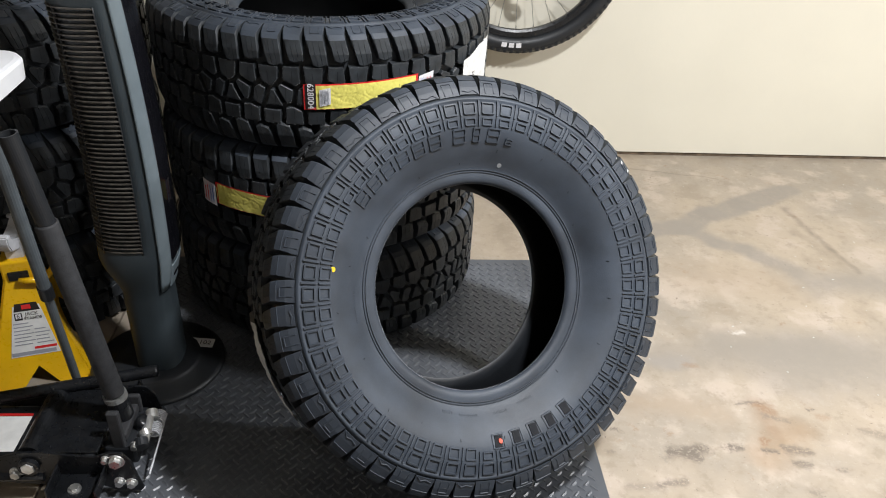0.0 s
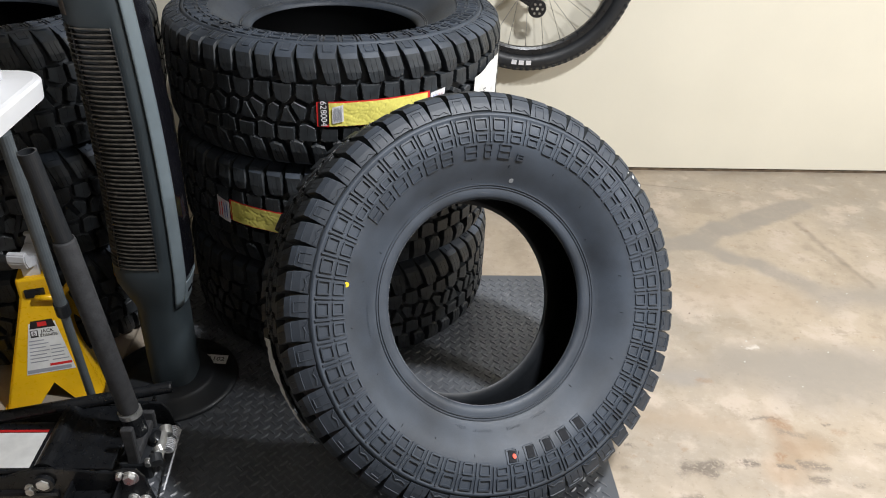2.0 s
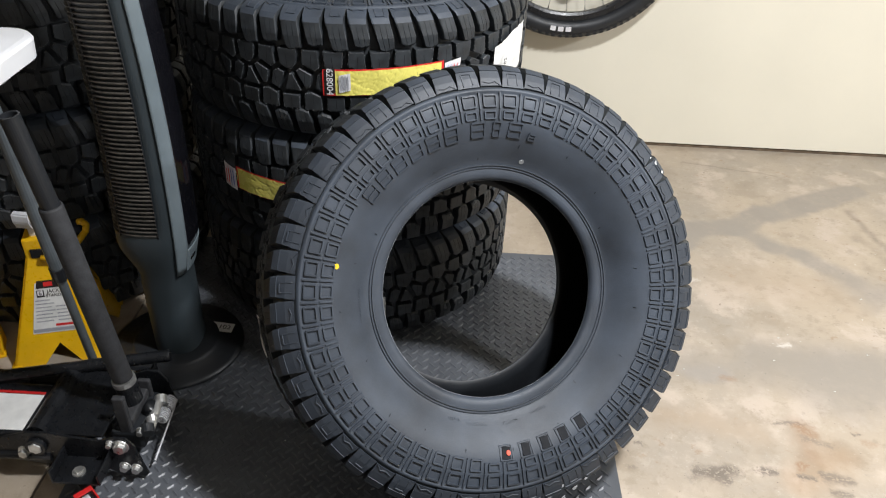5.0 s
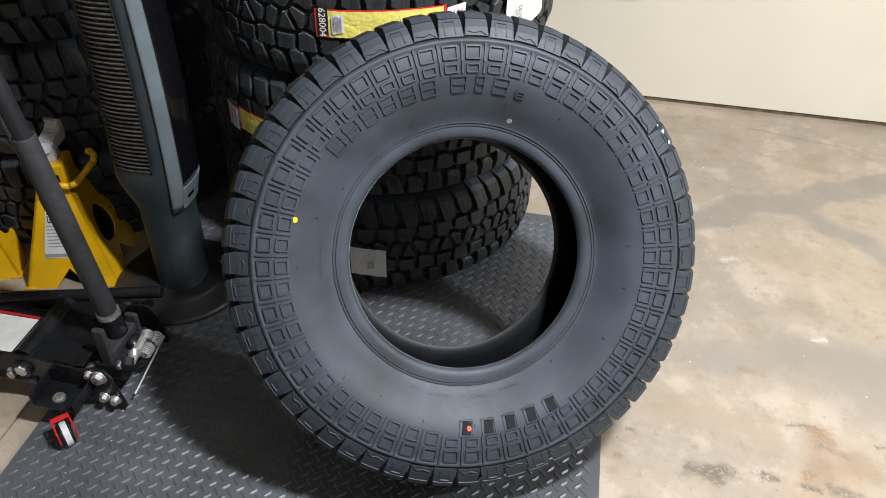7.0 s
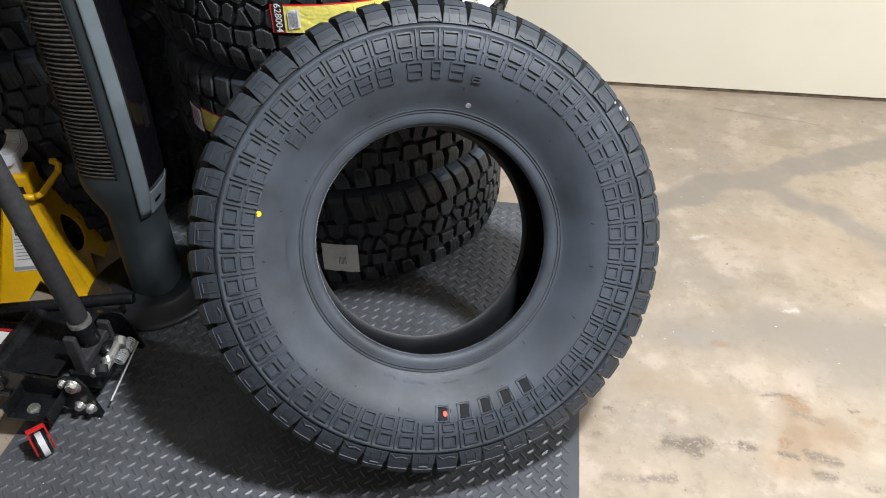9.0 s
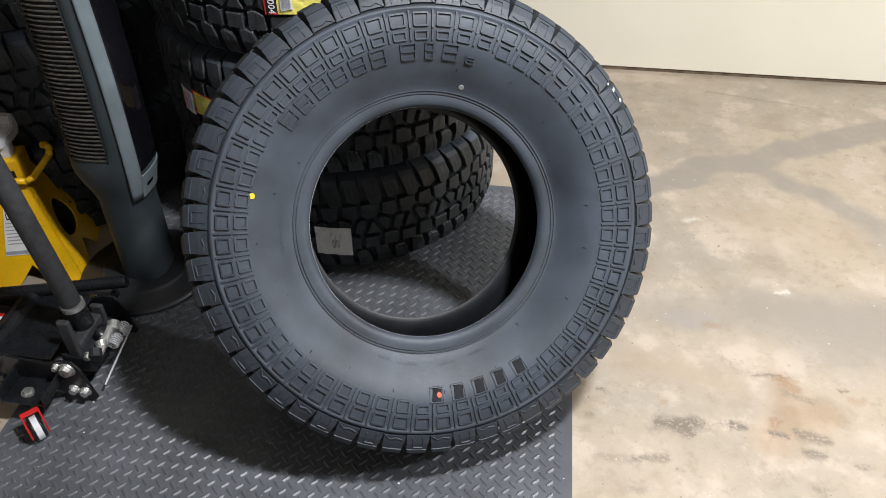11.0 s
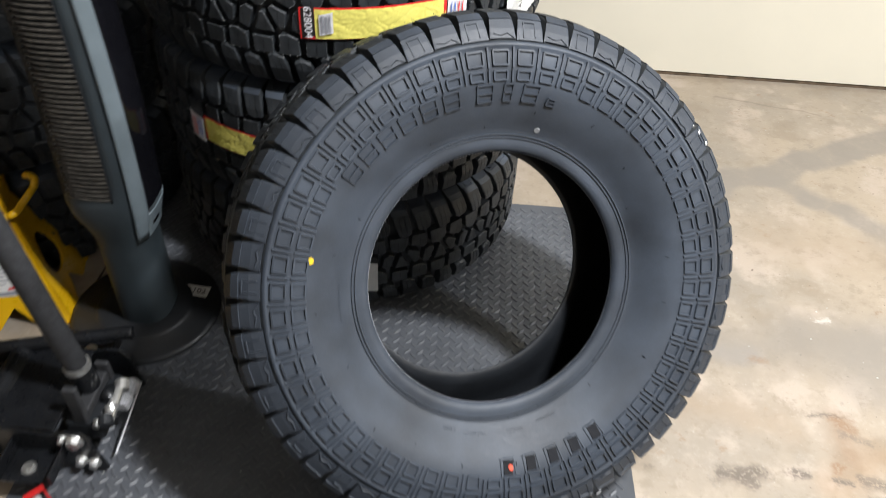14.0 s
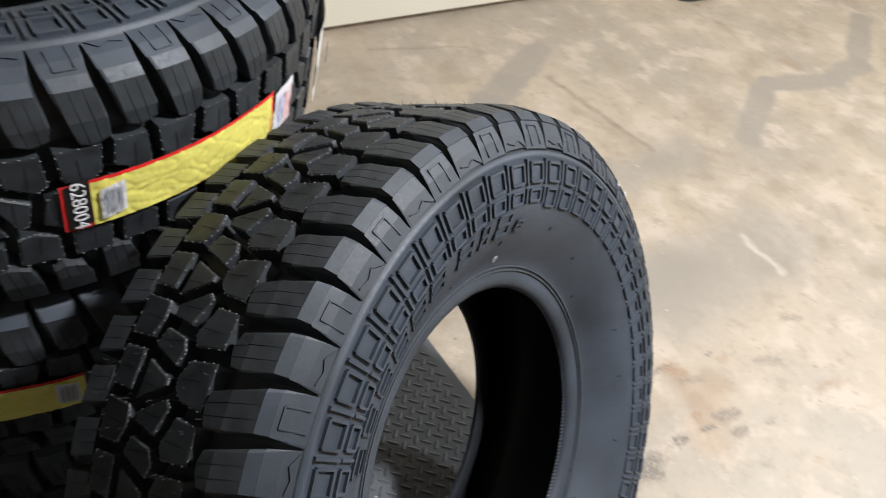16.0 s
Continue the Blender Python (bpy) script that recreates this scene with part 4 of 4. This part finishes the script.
    flat("rating_field", -0.0265, 0.0265, -0.0145, 0.0385, 0.0010, M_LABEL_WHITE, st)
    words("6", 0.015, M_LABEL_BLACK, st, pose(-0.0205, 0.0322, 0.0014))
    words("JACK", 0.0125, M_LABEL_BLACK, st, pose(0.009, 0.0355, 0.0008))
    words("STANDS", 0.0105, M_LABEL_BLACK, st, pose(0.0105, 0.0245, 0.0008))
    for k in range(7):
        flat("print_line", -0.035 - 0.001 * k, 0.012 - 0.009 * k, -0.002 + (0.008 if k % 2 else 0), 0.0145 - 0.009 * k, 0.0006, M_LABEL_GREY, st)
        if k > 1:
            flat("print_line", 0.008, 0.012 - 0.009 * k, 0.036 + 0.0015 * k - (0.006 if k % 3 else 0), 0.0145 - 0.009 * k, 0.0006, M_LABEL_GREY, st)
    flat("print_line", 0.0, -0.056, 0.049, -0.050, 0.0007, M_LABEL_RED, st)
    flat("print_line", -0.052, -0.069, 0.046, -0.060, 0.0007, M_LABEL_GREY, st)
    return t


jack_stand(-0.758, 1.604, 15.8)
jack_stand(-1.03, 1.56, 24.0)


# ---- floor jack ----
def floor_jack():
    ox, oy = -0.425, 1.255
    t = thing("floor_jack", pose(ox, oy, 0.007), "black steel trolley floor jack with a grey foam-sleeved handle", "floor jack")

    def plate(name, y, prof, thick, mat, parent=t, label=""):
        bm = bmesh.new()
        a = [bm.verts.new((x, y - thick / 2, z)) for x, z in prof]
        b = [bm.verts.new((x, y + thick / 2, z)) for x, z in prof]
        n = len(prof)
        for i in range(n):
            j = (i + 1) % n
            bm.faces.new((a[i], a[j], b[j], b[i]))
        bm.faces.new(a[::-1])
        bm.faces.new(b)
        bmesh.ops.recalc_face_normals(bm, faces=bm.faces)
        bmesh.ops.bevel(bm, geom=[e for e in bm.edges], offset=0.0012, segments=1, affect="EDGES")
        return part(name, bm, mat, parent, label)

    side_prof = [(0.03, 0.010), (0.036, 0.018), (0.030, 0.045), (0.020, 0.100), (0.006, 0.122), (-0.020, 0.124), (-0.05, 0.112), (-0.10, 0.118), (-0.16, 0.128), (-0.20, 0.126), (-0.26, 0.104), (-0.60, 0.085), (-0.60, 0.035), (-0.24, 0.040), (-0.16, 0.030), (-0.06, 0.034), (-0.02, 0.012)]
    near = plate("side_plate", -0.098, side_prof, 0.006, M_BLACK)
    far = plate("side_plate", 0.098, side_prof, 0.006, M_BLACK)
    for y, z in ((-0.098, 0.056), (0.098, 0.056)):
        bm = bmesh.new()
        tube(bm, (-0.60, y * 0.99, z), (-0.16, y * 0.99, z), 0.012, 10)
        part("frame_rail", bm, M_BLACK, t)
    # top cover with its rolled cross tube
    bm = bmesh.new()
    box(bm, -0.175, -0.092, 0.112, -0.045, 0.092, 0.118, bevel=0.002)
    part("cover_plate", bm, M_BLACK, t)
    bm = bmesh.new()
    tube(bm, (-0.182, -0.092, 0.112), (-0.182, 0.092, 0.112), 0.022, 20)
    part("cross_tube", bm, M_BLACK, t, smooth=False)
    bm = bmesh.new()
    box(bm, -0.60, -0.092, 0.085, -0.205, 0.050, 0.112, bevel=0.006)
    arm = part("lift_arm", bm, M_BLACK, t)
    bm = bmesh.new()
    box(bm, -0.335, -0.084, 0.112, -0.215, 0.015, 0.1128)
    part("arm_sticker", bm, M_PAPER, arm, "white warning sticker")
    bm = bmesh.new()
    box(bm, -0.335, 0.017, 0.112, -0.215, 0.024, 0.1128)
    part("sticker_edge", bm, M_RED, arm)

    def bolt(x, y, z, r, side=-1, parent=t):
        bm = bmesh.new()
        bmesh.ops.create_cone(bm, cap_ends=True, segments=16, radius1=r * 1.45, radius2=r * 1.4, depth=0.003, matrix=Matrix.Translation((x, y, z)) @ Matrix.Rotation(math.pi / 2 * -side, 4, "X"))
        bmesh.ops.create_cone(bm, cap_ends=True, segments=6, radius1=r, radius2=r * 0.96, depth=0.010, matrix=Matrix.Translation((x, y + side * 0.006, z)) @ Matrix.Rotation(math.pi / 2 * -side, 4, "X"))
        part("bolt", bm, M_ZINC, parent)

    for x, z, r in ((-0.008, 0.100, 0.0125), (-0.182, 0.090, 0.0145), (-0.212, 0.070, 0.0100), (-0.028, 0.108, 0.006), (-0.010, 0.040, 0.0085), (0.014, 0.036, 0.0085)):
        bolt(x, -0.102, z, r)
    bm = bmesh.new()
    tube(bm, (-0.182, -0.110, 0.090), (-0.182, -0.098, 0.090), 0.021, 20)
    part("bolt_boss", bm, M_BLACK, t)
    # rear caster: folded bracket, red fork, wheel
    for side in (-1, 1):
        bm = bmesh.new()
        y0, y1 = side * 0.100, side * 0.168
        lo_ = min(y0, y1)
        hi_ = max(y0, y1)
        box(bm, -0.125, lo_, 0.058, -0.035, hi_, 0.062, bevel=0.001)
        box(bm, -0.129, lo_, 0.058, -0.125, hi_, 0.092, bevel=0.001)
        box(bm, -0.035, lo_, 0.058, -0.031, hi_, 0.086, bevel=0.001)
        br = part("caster_bracket", bm, M_BLACK, t)
        bm = bmesh.new()
        bmesh.ops.create_cone(bm, cap_ends=True, segments=6, radius1=0.009, radius2=0.0085, depth=0.008, matrix=Matrix.Translation((-0.085, side * 0.14, 0.067)))
        bmesh.ops.create_cone(bm, cap_ends=True, segments=18, radius1=0.0135, radius2=0.013, depth=0.003, matrix=Matrix.Translation((-0.085, side * 0.14, 0.0635)))
        part("bolt", bm, M_ZINC, br)
        cx, cy = -0.046, side * 0.196
        yaw = 48.0
        if side > 0:
            continue
        m = pose(cx, cy, 0.026, 0, 0, yaw)
        bm = bmesh.new()
        for sx in (-1, 1):
            box(bm, sx * 0.0165 - 0.0018, -0.022, -0.006, sx * 0.0165 + 0.0018, 0.022, 0.029, bevel=0.0008)
        box(bm, -0.018, 0.012, 0.0285, 0.018, 0.024, 0.0318, bevel=0.0008)
        fork = part("caster_fork", bm, M_RED, t, "red painted caster fork", m=m)
        bm = bmesh.new()
        lathe(bm, [(0.004, -0.0125), (0.024, -0.0125), (0.0262, -0.009), (0.0262, 0.009), (0.024, 0.0125), (0.004, 0.0125)], 32, closed=True)
        part("caster_wheel", bm, M_BLACK, fork, m=Matrix.Rotation(math.pi / 2, 4, "Y"))
        bm = bmesh.new()
        lathe(bm, [(0.0255, -0.006), (0.0266, -0.006), (0.0266, 0.006), (0.0255, 0.006)], 32, closed=True)
        part("worn_tread", bm, M_CAST, fork, m=Matrix.Rotation(math.pi / 2, 4, "Y"))
    # power unit between the plates
    bm = bmesh.new()
    box(bm, -0.048, -0.060, 0.045, 0.020, 0.062, 0.096, bevel=0.008)
    unit = part("pump_block", bm, M_BLACK_PLASTIC, t)
    bm = bmesh.new()
    lathe(bm, [(0.0, 0.0), (0.017, 0.0), (0.018, 0.022), (0.012, 0.026), (0.0, 0.026)], 24, closed=False)
    part("release_valve", bm, M_BLACK, unit, m=pose(0.012, 0.004, 0.092, 0, 35, 0), smooth=True)
    for y0, y1, x, z, r, mat in ((-0.05, 0.02, 0.034, 0.098, 0.0105, M_ZINC), (-0.062, -0.045, 0.034, 0.098, 0.014, M_BLACK_PLASTIC), (0.02, 0.038, 0.034, 0.098, 0.0135, M_ZINC), (-0.030, -0.020, 0.034, 0.098, 0.0125, M_ZINC)):
        bm = bmesh.new()
        tube(bm, (x, y0, z), (x - 0.006, y1, z + 0.006), r, 16)
        part("linkage_pin", bm, mat, t)
    for y in (-0.010, 0.026):
        bm = bmesh.new()
        bmesh.ops.create_icosphere(bm, subdivisions=1, radius=0.001)
        bmesh.ops.delete(bm, geom=list(bm.verts), context="VERTS")
        n = 60
        pts = [Vector((0.042 + 0.011 * math.cos(k * 0.6), y + 0.0014 * k * 0.35, 0.082 + 0.011 * math.sin(k * 0.6))) for k in range(n)]
        for p, q in zip(pts, pts[1:]):
            tube(bm, p, q, 0.0018, 6, caps=False)
        part("return_spring", bm, M_CAST, t, smooth=True)
    bm = bmesh.new()
    tube(bm, (0.042, -0.075, 0.030), (0.052, 0.06, 0.075), 0.0022, 8)
    part("return_rod", bm, M_CAST, t)
    bolt(0.018, -0.058, 0.100, 0.007, -1, unit)
    # yoke and handle
    bm = bmesh.new()
    box(bm, -0.028, -0.058, 0.080, -0.002, -0.044, 0.190, bevel=0.004)
    box(bm, -0.022, 0.044, 0.070, 0.006, 0.056, 0.142, bevel=0.004)
    box(bm, -0.028, -0.048, 0.098, 0.000, 0.056, 0.120, bevel=0.004)
    part("handle_yoke", bm, M_FOAM, t)
    foot, mid, top = Vector((-0.022, 0.010, 0.120)), Vector((-0.071, 0.004, 0.609)), Vector((-0.090, -0.004, 0.787))
    d = (mid - foot).normalized()
    bm = bmesh.new()
    tube(bm, foot, foot + d * 0.06, 0.023, 24)
    part("handle_socket", bm, M_BLACK, t)
    bm = bmesh.new()
    tube(bm, foot + d * 0.052, foot + d * 0.064, 0.0245, 24)
    part("socket_collar", bm, M_ZINC, t, smooth=False)
    q = d.to_track_quat("Z", "Y").to_matrix().to_4x4()
    q.translation = foot + d * 0.065
    l = (mid - foot).length - 0.065
    bm = bmesh.new()
    lathe(bm, [(0.0170, 0.0), (0.0205, 0.001), (0.0212, 0.006), (0.0212, l - 0.005), (0.0200, l), (0.0170, l)], 28, closed=True)
    part("foam_sleeve", bm, M_FOAM, t, "dark grey foam grip sleeve", m=q, smooth=True)
    q2 = (top - mid).to_track_quat("Z", "Y").to_matrix().to_4x4()
    q2.translation = mid - (top - mid).normalized() * 0.02
    l = (top - mid).length + 0.02
    bm = bmesh.new()
    lathe(bm, [(0.0135, 0.0), (0.0168, 0.0), (0.0168, l), (0.0135, l)], 28, closed=True)
    part("handle_tube", bm, M_BLACK_PLASTIC, t, "black steel handle tube with an open end", m=q2)
    return t


floor_jack()

# spare handle bar lying across the jack
t = thing("handle_bar", pose(-0.404, 1.392, 0.141), "black foam-covered steel bar lying across the jack", "bar")
bm = bmesh.new()
d = Vector((-0.41, -0.10, -0.012)).normalized()
q = d.to_track_quat("Z", "Y").to_matrix().to_4x4()
lathe(bm, [(0.0095, 0.0), (0.0130, 0.0), (0.0138, 0.004), (0.0138, 0.75), (0.0095, 0.75)], 24, closed=True)
part("bar_tube", bm, M_BLACK, t, m=q)

# ---- folding table ----
t = thing("folding_table", pose(-0.548, 0.99, 0.0), "white moulded plastic folding table with grey steel legs", "table")
bm = bmesh.new()
W, D, Z = 0.72, 1.0, 0.86


def rounded(x0, y0, x1, y1, r, n=8):
    out = []
    for cx, cy, a in ((x1 - r, y1 - r, 0), (x0 + r, y1 - r, 90), (x0 + r, y0 + r, 180), (x1 - r, y0 + r, 270)):
        out += [(cx + r * math.cos(radians(a + 90 * k / n)), cy + r * math.sin(radians(a + 90 * k / n))) for k in range(n + 1)]
    return out


def deck(bm, outline, levels):
    rings = []
    cx, cy = sum(p[0] for p in outline) / len(outline), sum(p[1] for p in outline) / len(outline)
    for z, inset in levels:
        rings.append([bm.verts.new((x + math.copysign(min(abs(x - cx), inset), cx - x), y + math.copysign(min(abs(y - cy), inset), cy - y), z)) for x, y in outline])
    for p, q in zip(rings, rings[1:]):
        for i in range(len(p)):
            j = (i + 1) % len(p)
            bm.faces.new((p[i], p[j], q[j], q[i]))
    bm.faces.new(rings[0][::-1])
    bm.faces.new(rings[-1])


deck(bm, rounded(-W, -0.55, 0.0, 0.49, 0.055), [(Z - 0.045, 0.012), (Z - 0.04, 0.002), (Z - 0.008, 0.0), (Z - 0.002, 0.003), (Z, 0.010)])
part("tabletop", bm, M_WHITE, t, smooth=False)
for x in (-0.057, -0.64):
    for y in (0.44, -0.48):
        lean_y = 0.15 if y > 0 else -0.0
        top, foot = Vector((x + 0.045, y - lean_y, Z - 0.045)), Vector((x, y, 0.0))
        mid = top.lerp(foot, 0.52)
        bm = bmesh.new()
        tube(bm, top, mid, 0.0125, 16)
        leg = part("leg", bm, M_GREYTUBE, t)
        bm = bmesh.new()
        tube(bm, mid - (mid - top) * 0.03, mid + (foot - mid) * 0.05, 0.0150, 16)
        part("leg_collar", bm, M_BLACK_PLASTIC, leg)
        bm = bmesh.new()
        tube(bm, mid, foot, 0.0095, 16)
        part("leg_extension", bm, M_GREYTUBE, leg)
for y in (0.29, -0.48):
    bm = bmesh.new()
    tube(bm, (-0.60, y, Z - 0.06), (-0.04, y, Z - 0.06), 0.010, 12)
    part("cross_bar", bm, M_GREYTUBE, t)

# pale plastic tub standing on the table
t = thing("plastic_tub", pose(-0.655, 1.36, Z), "cloudy grey-white plastic tub on the table", "tub")
bm = bmesh.new()
deck(bm, rounded(-0.05, -0.07, 0.05, 0.07, 0.02), [(0.0, 0.004), (0.004, 0.0), (0.10, -0.004), (0.105, -0.008), (0.112, -0.008), (0.114, -0.004)])
part("tub_body", bm, M_CAST, t)

# white box on the floor beside the mat
t = thing("white_box", pose(-0.76, 0.98, 0.0), "white glossy cardboard box beside the floor jack", "box")
bm = bmesh.new()
box(bm, -0.14, -0.2, 0.0, 0.10, 0.085, 0.06, bevel=0.003)
part("carton", bm, M_WHITE, t)

# ---- bicycle wheel hung on the wall ----
def bicycle_wheel(x, y, z):
    face = pose(x, y, z, 90, 0, 0)
    t = thing("bicycle_wheel", face, "black knobbly mountain bike wheel with disc rotor hung at the wall", "bicycle wheel")
    bm = bmesh.new()
    sec = [(0.347 + 0.030 * math.cos(a), 0.029 * math.sin(a)) for a in (2 * math.pi * k / 16 for k in range(16))]
    lathe(bm, sec, 96, closed=True)
    tyre_ = part("wheel_tyre", bm, M_BLACK_PLASTIC, t, "black knobbly rubber tyre", smooth=True)
    bm = bmesh.new()
    for k in range(96):
        a = 2 * math.pi * k / 96
        for w, r in ((0.0, 0.376), (0.014, 0.3725), (-0.014, 0.3725), (0.0235, 0.3645), (-0.0235, 0.3645)):
            m = Matrix.Rotation(a + (0.03 if w else 0), 4, "Z") @ Matrix.Translation((r, 0, w))
            box(bm, -0.003, -0.006, -0.0045, 0.0035, 0.006, 0.0045, m)
    tagged(part("knobs", bm, M_BLACK_PLASTIC, tyre_), kind="stuff")
    bm = bmesh.new()
    lathe(bm, [(0.292, -0.008), (0.300, -0.013), (0.318, -0.014), (0.318, 0.014), (0.300, 0.013), (0.292, 0.008)], 96, closed=True)
    part("rim", bm, M_BLACK, t)
    bm = bmesh.new()
    tube(bm, (0, 0, -0.045), (0, 0, 0.030), 0.020, 20)
    tube(bm, (0, 0, -0.078), (0, 0, 0.062), 0.008, 12)
    part("hub", bm, M_BLACK, t)
    for k in range(28):
        a = 2 * math.pi * k / 28
        s_ = 1 if k % 2 else -1
        b_ = a + (0.9 if (k // 2) % 2 else -0.9)
        bm = bmesh.new()
        tube(bm, (0.022 * math.cos(b_), 0.022 * math.sin(b_), s_ * 0.026), (0.294 * math.cos(a), 0.294 * math.sin(a), 0.0), 0.0011, 6)
        tube(bm, (0.280 * math.cos(a), 0.280 * math.sin(a), s_ * 0.0013), (0.294 * math.cos(a), 0.294 * math.sin(a), 0.0), 0.0022, 6)
        part("spoke", bm, M_STEEL, t)
    bm = bmesh.new()
    n = 36
    lathe(bm, [(0.084, 0.0325), (0.102, 0.0325), (0.102, 0.0345), (0.084, 0.0345)], 72, closed=True)
    for k in range(6):
        a = 2 * math.pi * k / 6
        tube(bm, (0.020 * math.cos(a), 0.020 * math.sin(a), 0.0335), (0.079 * math.cos(a + 0.5), 0.079 * math.sin(a + 0.5), 0.0335), 0.004, 6)
    for k in range(n):
        a = 2 * math.pi * k / n
        tube(bm, (0.093 * math.cos(a), 0.093 * math.sin(a), 0.0322), (0.093 * math.cos(a), 0.093 * math.sin(a), 0.0348), 0.003, 6)
    part("disc_rotor", bm, M_STEEL, t, "perforated steel brake disc")
    bm = bmesh.new()
    lathe(bm, [(0.006, 0.052), (0.030, 0.052), (0.032, 0.055), (0.030, 0.058), (0.006, 0.058)], 24, closed=True)
    part("derailleur_cage", bm, M_BLACK, t, m=pose(0.020, -0.140, 0))
    for k in range(6):
        a = 2 * math.pi * k / 6
        bm = bmesh.new()
        tube(bm, (0.018 * math.cos(a), 0.018 * math.sin(a), 0.0575), (0.018 * math.cos(a), 0.018 * math.sin(a), 0.0592), 0.0045, 8)
        part("cage_hole", bm, M_STEEL, t, m=pose(0.020, -0.140, 0))
    bm = bmesh.new()
    box(bm, -0.06, -0.05, 0.040, 0.045, 0.02, 0.060, bevel=0.006)
    part("derailleur_body", bm, M_BLACK, t, m=pose(-0.02, -0.070, 0, 0, 0, -30))
    # two plain pale shapes where the maker's words stand on the tyre wall
    for a in (-97.0, -92.5, -88.0):
        bm = bmesh.new()
        m = Matrix.Rotation(radians(a), 4, "Z") @ Matrix.Translation((0.343, 0, 0.0296))
        box(bm, -0.008, -0.0095, -0.0015, 0.008, 0.0095, 0.0012, m)
        part("maker_mark", bm, M_LABEL_WHITE, tyre_)
    return t


bicycle_wheel(0.579, 2.80, 0.8227)

# ---- things by the wall ----
def loaf(x0, x1, y0, y1, h, bow=0.0, steps=14, around=12):
    """A low rounded body along x, tapered to its ends."""
    bm = bmesh.new()
    rings = []
    for i in range(steps + 1):
        u = i / steps
        k = max(0.12, (1 - abs(2 * u - 1) ** 3.2) ** 0.6)
        ring = []
        for j in range(around):
            a = 2 * math.pi * j / around
            c, s_ = math.cos(a), math.sin(a)
            y = (y0 + y1) / 2 + bow * math.sin(math.pi * u) + k * (y1 - y0) / 2 * math.copysign(abs(c) ** 0.6, c)
            ring.append(bm.verts.new((x0 + (x1 - x0) * u, y, max(0.0, h / 2 * (1 + k * math.copysign(abs(s_) ** 0.6, s_)) - h / 2 * (1 - k)))))
        rings.append(ring)
    for p, q in zip(rings, rings[1:]):
        for j in range(around):
            bm.faces.new((p[j], q[j], q[(j + 1) % around], p[(j + 1) % around]))
    bm.faces.new(rings[0][::-1])
    bm.faces.new(rings[-1])
    bmesh.ops.recalc_face_normals(bm, faces=bm.faces)
    return bm


# a dark thing of unknown kind, given the rough form of a chock
t = thing("dark_object", pose(2.57, 2.72, 0.0, 0, 0, 2), "unidentified low dark grey object with a loop by the wall", "wheel chock")
part("front_lobe", loaf(0.0, 0.33, -0.035, 0.045, 0.045, -0.012), M_GREYTUBE, t, smooth=True)
part("rear_lobe", loaf(-0.035, 0.29, 0.05, 0.125, 0.055, 0.01), M_GREYTUBE, t, smooth=True)
part("ridge", loaf(0.035, 0.24, 0.075, 0.12, 0.035), M_BLACK_PLASTIC, t, smooth=True, m=pose(0, 0, 0.05))
# the highlight on the object, put in as a small white strip
bm = bmesh.new()
box(bm, 0.19, 0.02, 0.043, 0.235, 0.026, 0.049, bevel=0.002)
part("white_highlight", bm, M_PAPER, t)
bm = bmesh.new()
sec = [(0.034 + 0.007 * math.cos(a), 0.007 * math.sin(a)) for a in (2 * math.pi * k / 8 for k in range(8))]
lathe(bm, sec, 32, closed=True)
part("rope_loop", bm, M_BLACK_PLASTIC, t, m=pose(-0.045, 0.075, 0.012, 10, 8, 0), smooth=True)

# grit and crumbs lying on the floor and the mat
verts, faces = [], []
rng = random.Random(21)
for i in range(150):
    if i < 110:
        x, y, z = rng.uniform(0.66, 2.2), rng.uniform(1.0, 2.7), 0.0
    else:
        x, y, z = rng.uniform(-0.5, 0.6), rng.uniform(0.95, 1.5), 0.007
    r = rng.uniform(0.0012, 0.0034)
    o = len(verts)
    for k in range(5):
        a = 2 * math.pi * k / 5 + rng.uniform(-0.4, 0.4)
        verts.append((x + r * math.cos(a), y + r * math.sin(a) * rng.uniform(0.5, 1), z - 0.0003))
    verts.append((x + rng.uniform(-0.4, 0.4) * r, y, z + r * rng.uniform(0.4, 0.9)))
    faces += [(o + k, o + (k + 1) % 5, o + 5) for k in range(5)]
me = bpy.data.meshes.new("grit")
me.from_pydata(verts, [], faces)
me.materials.append(M_PAPER_DIM)
tagged(new("grit", me), "scattered pale grit and crumbs on the floor", "grit", kind="stuff")
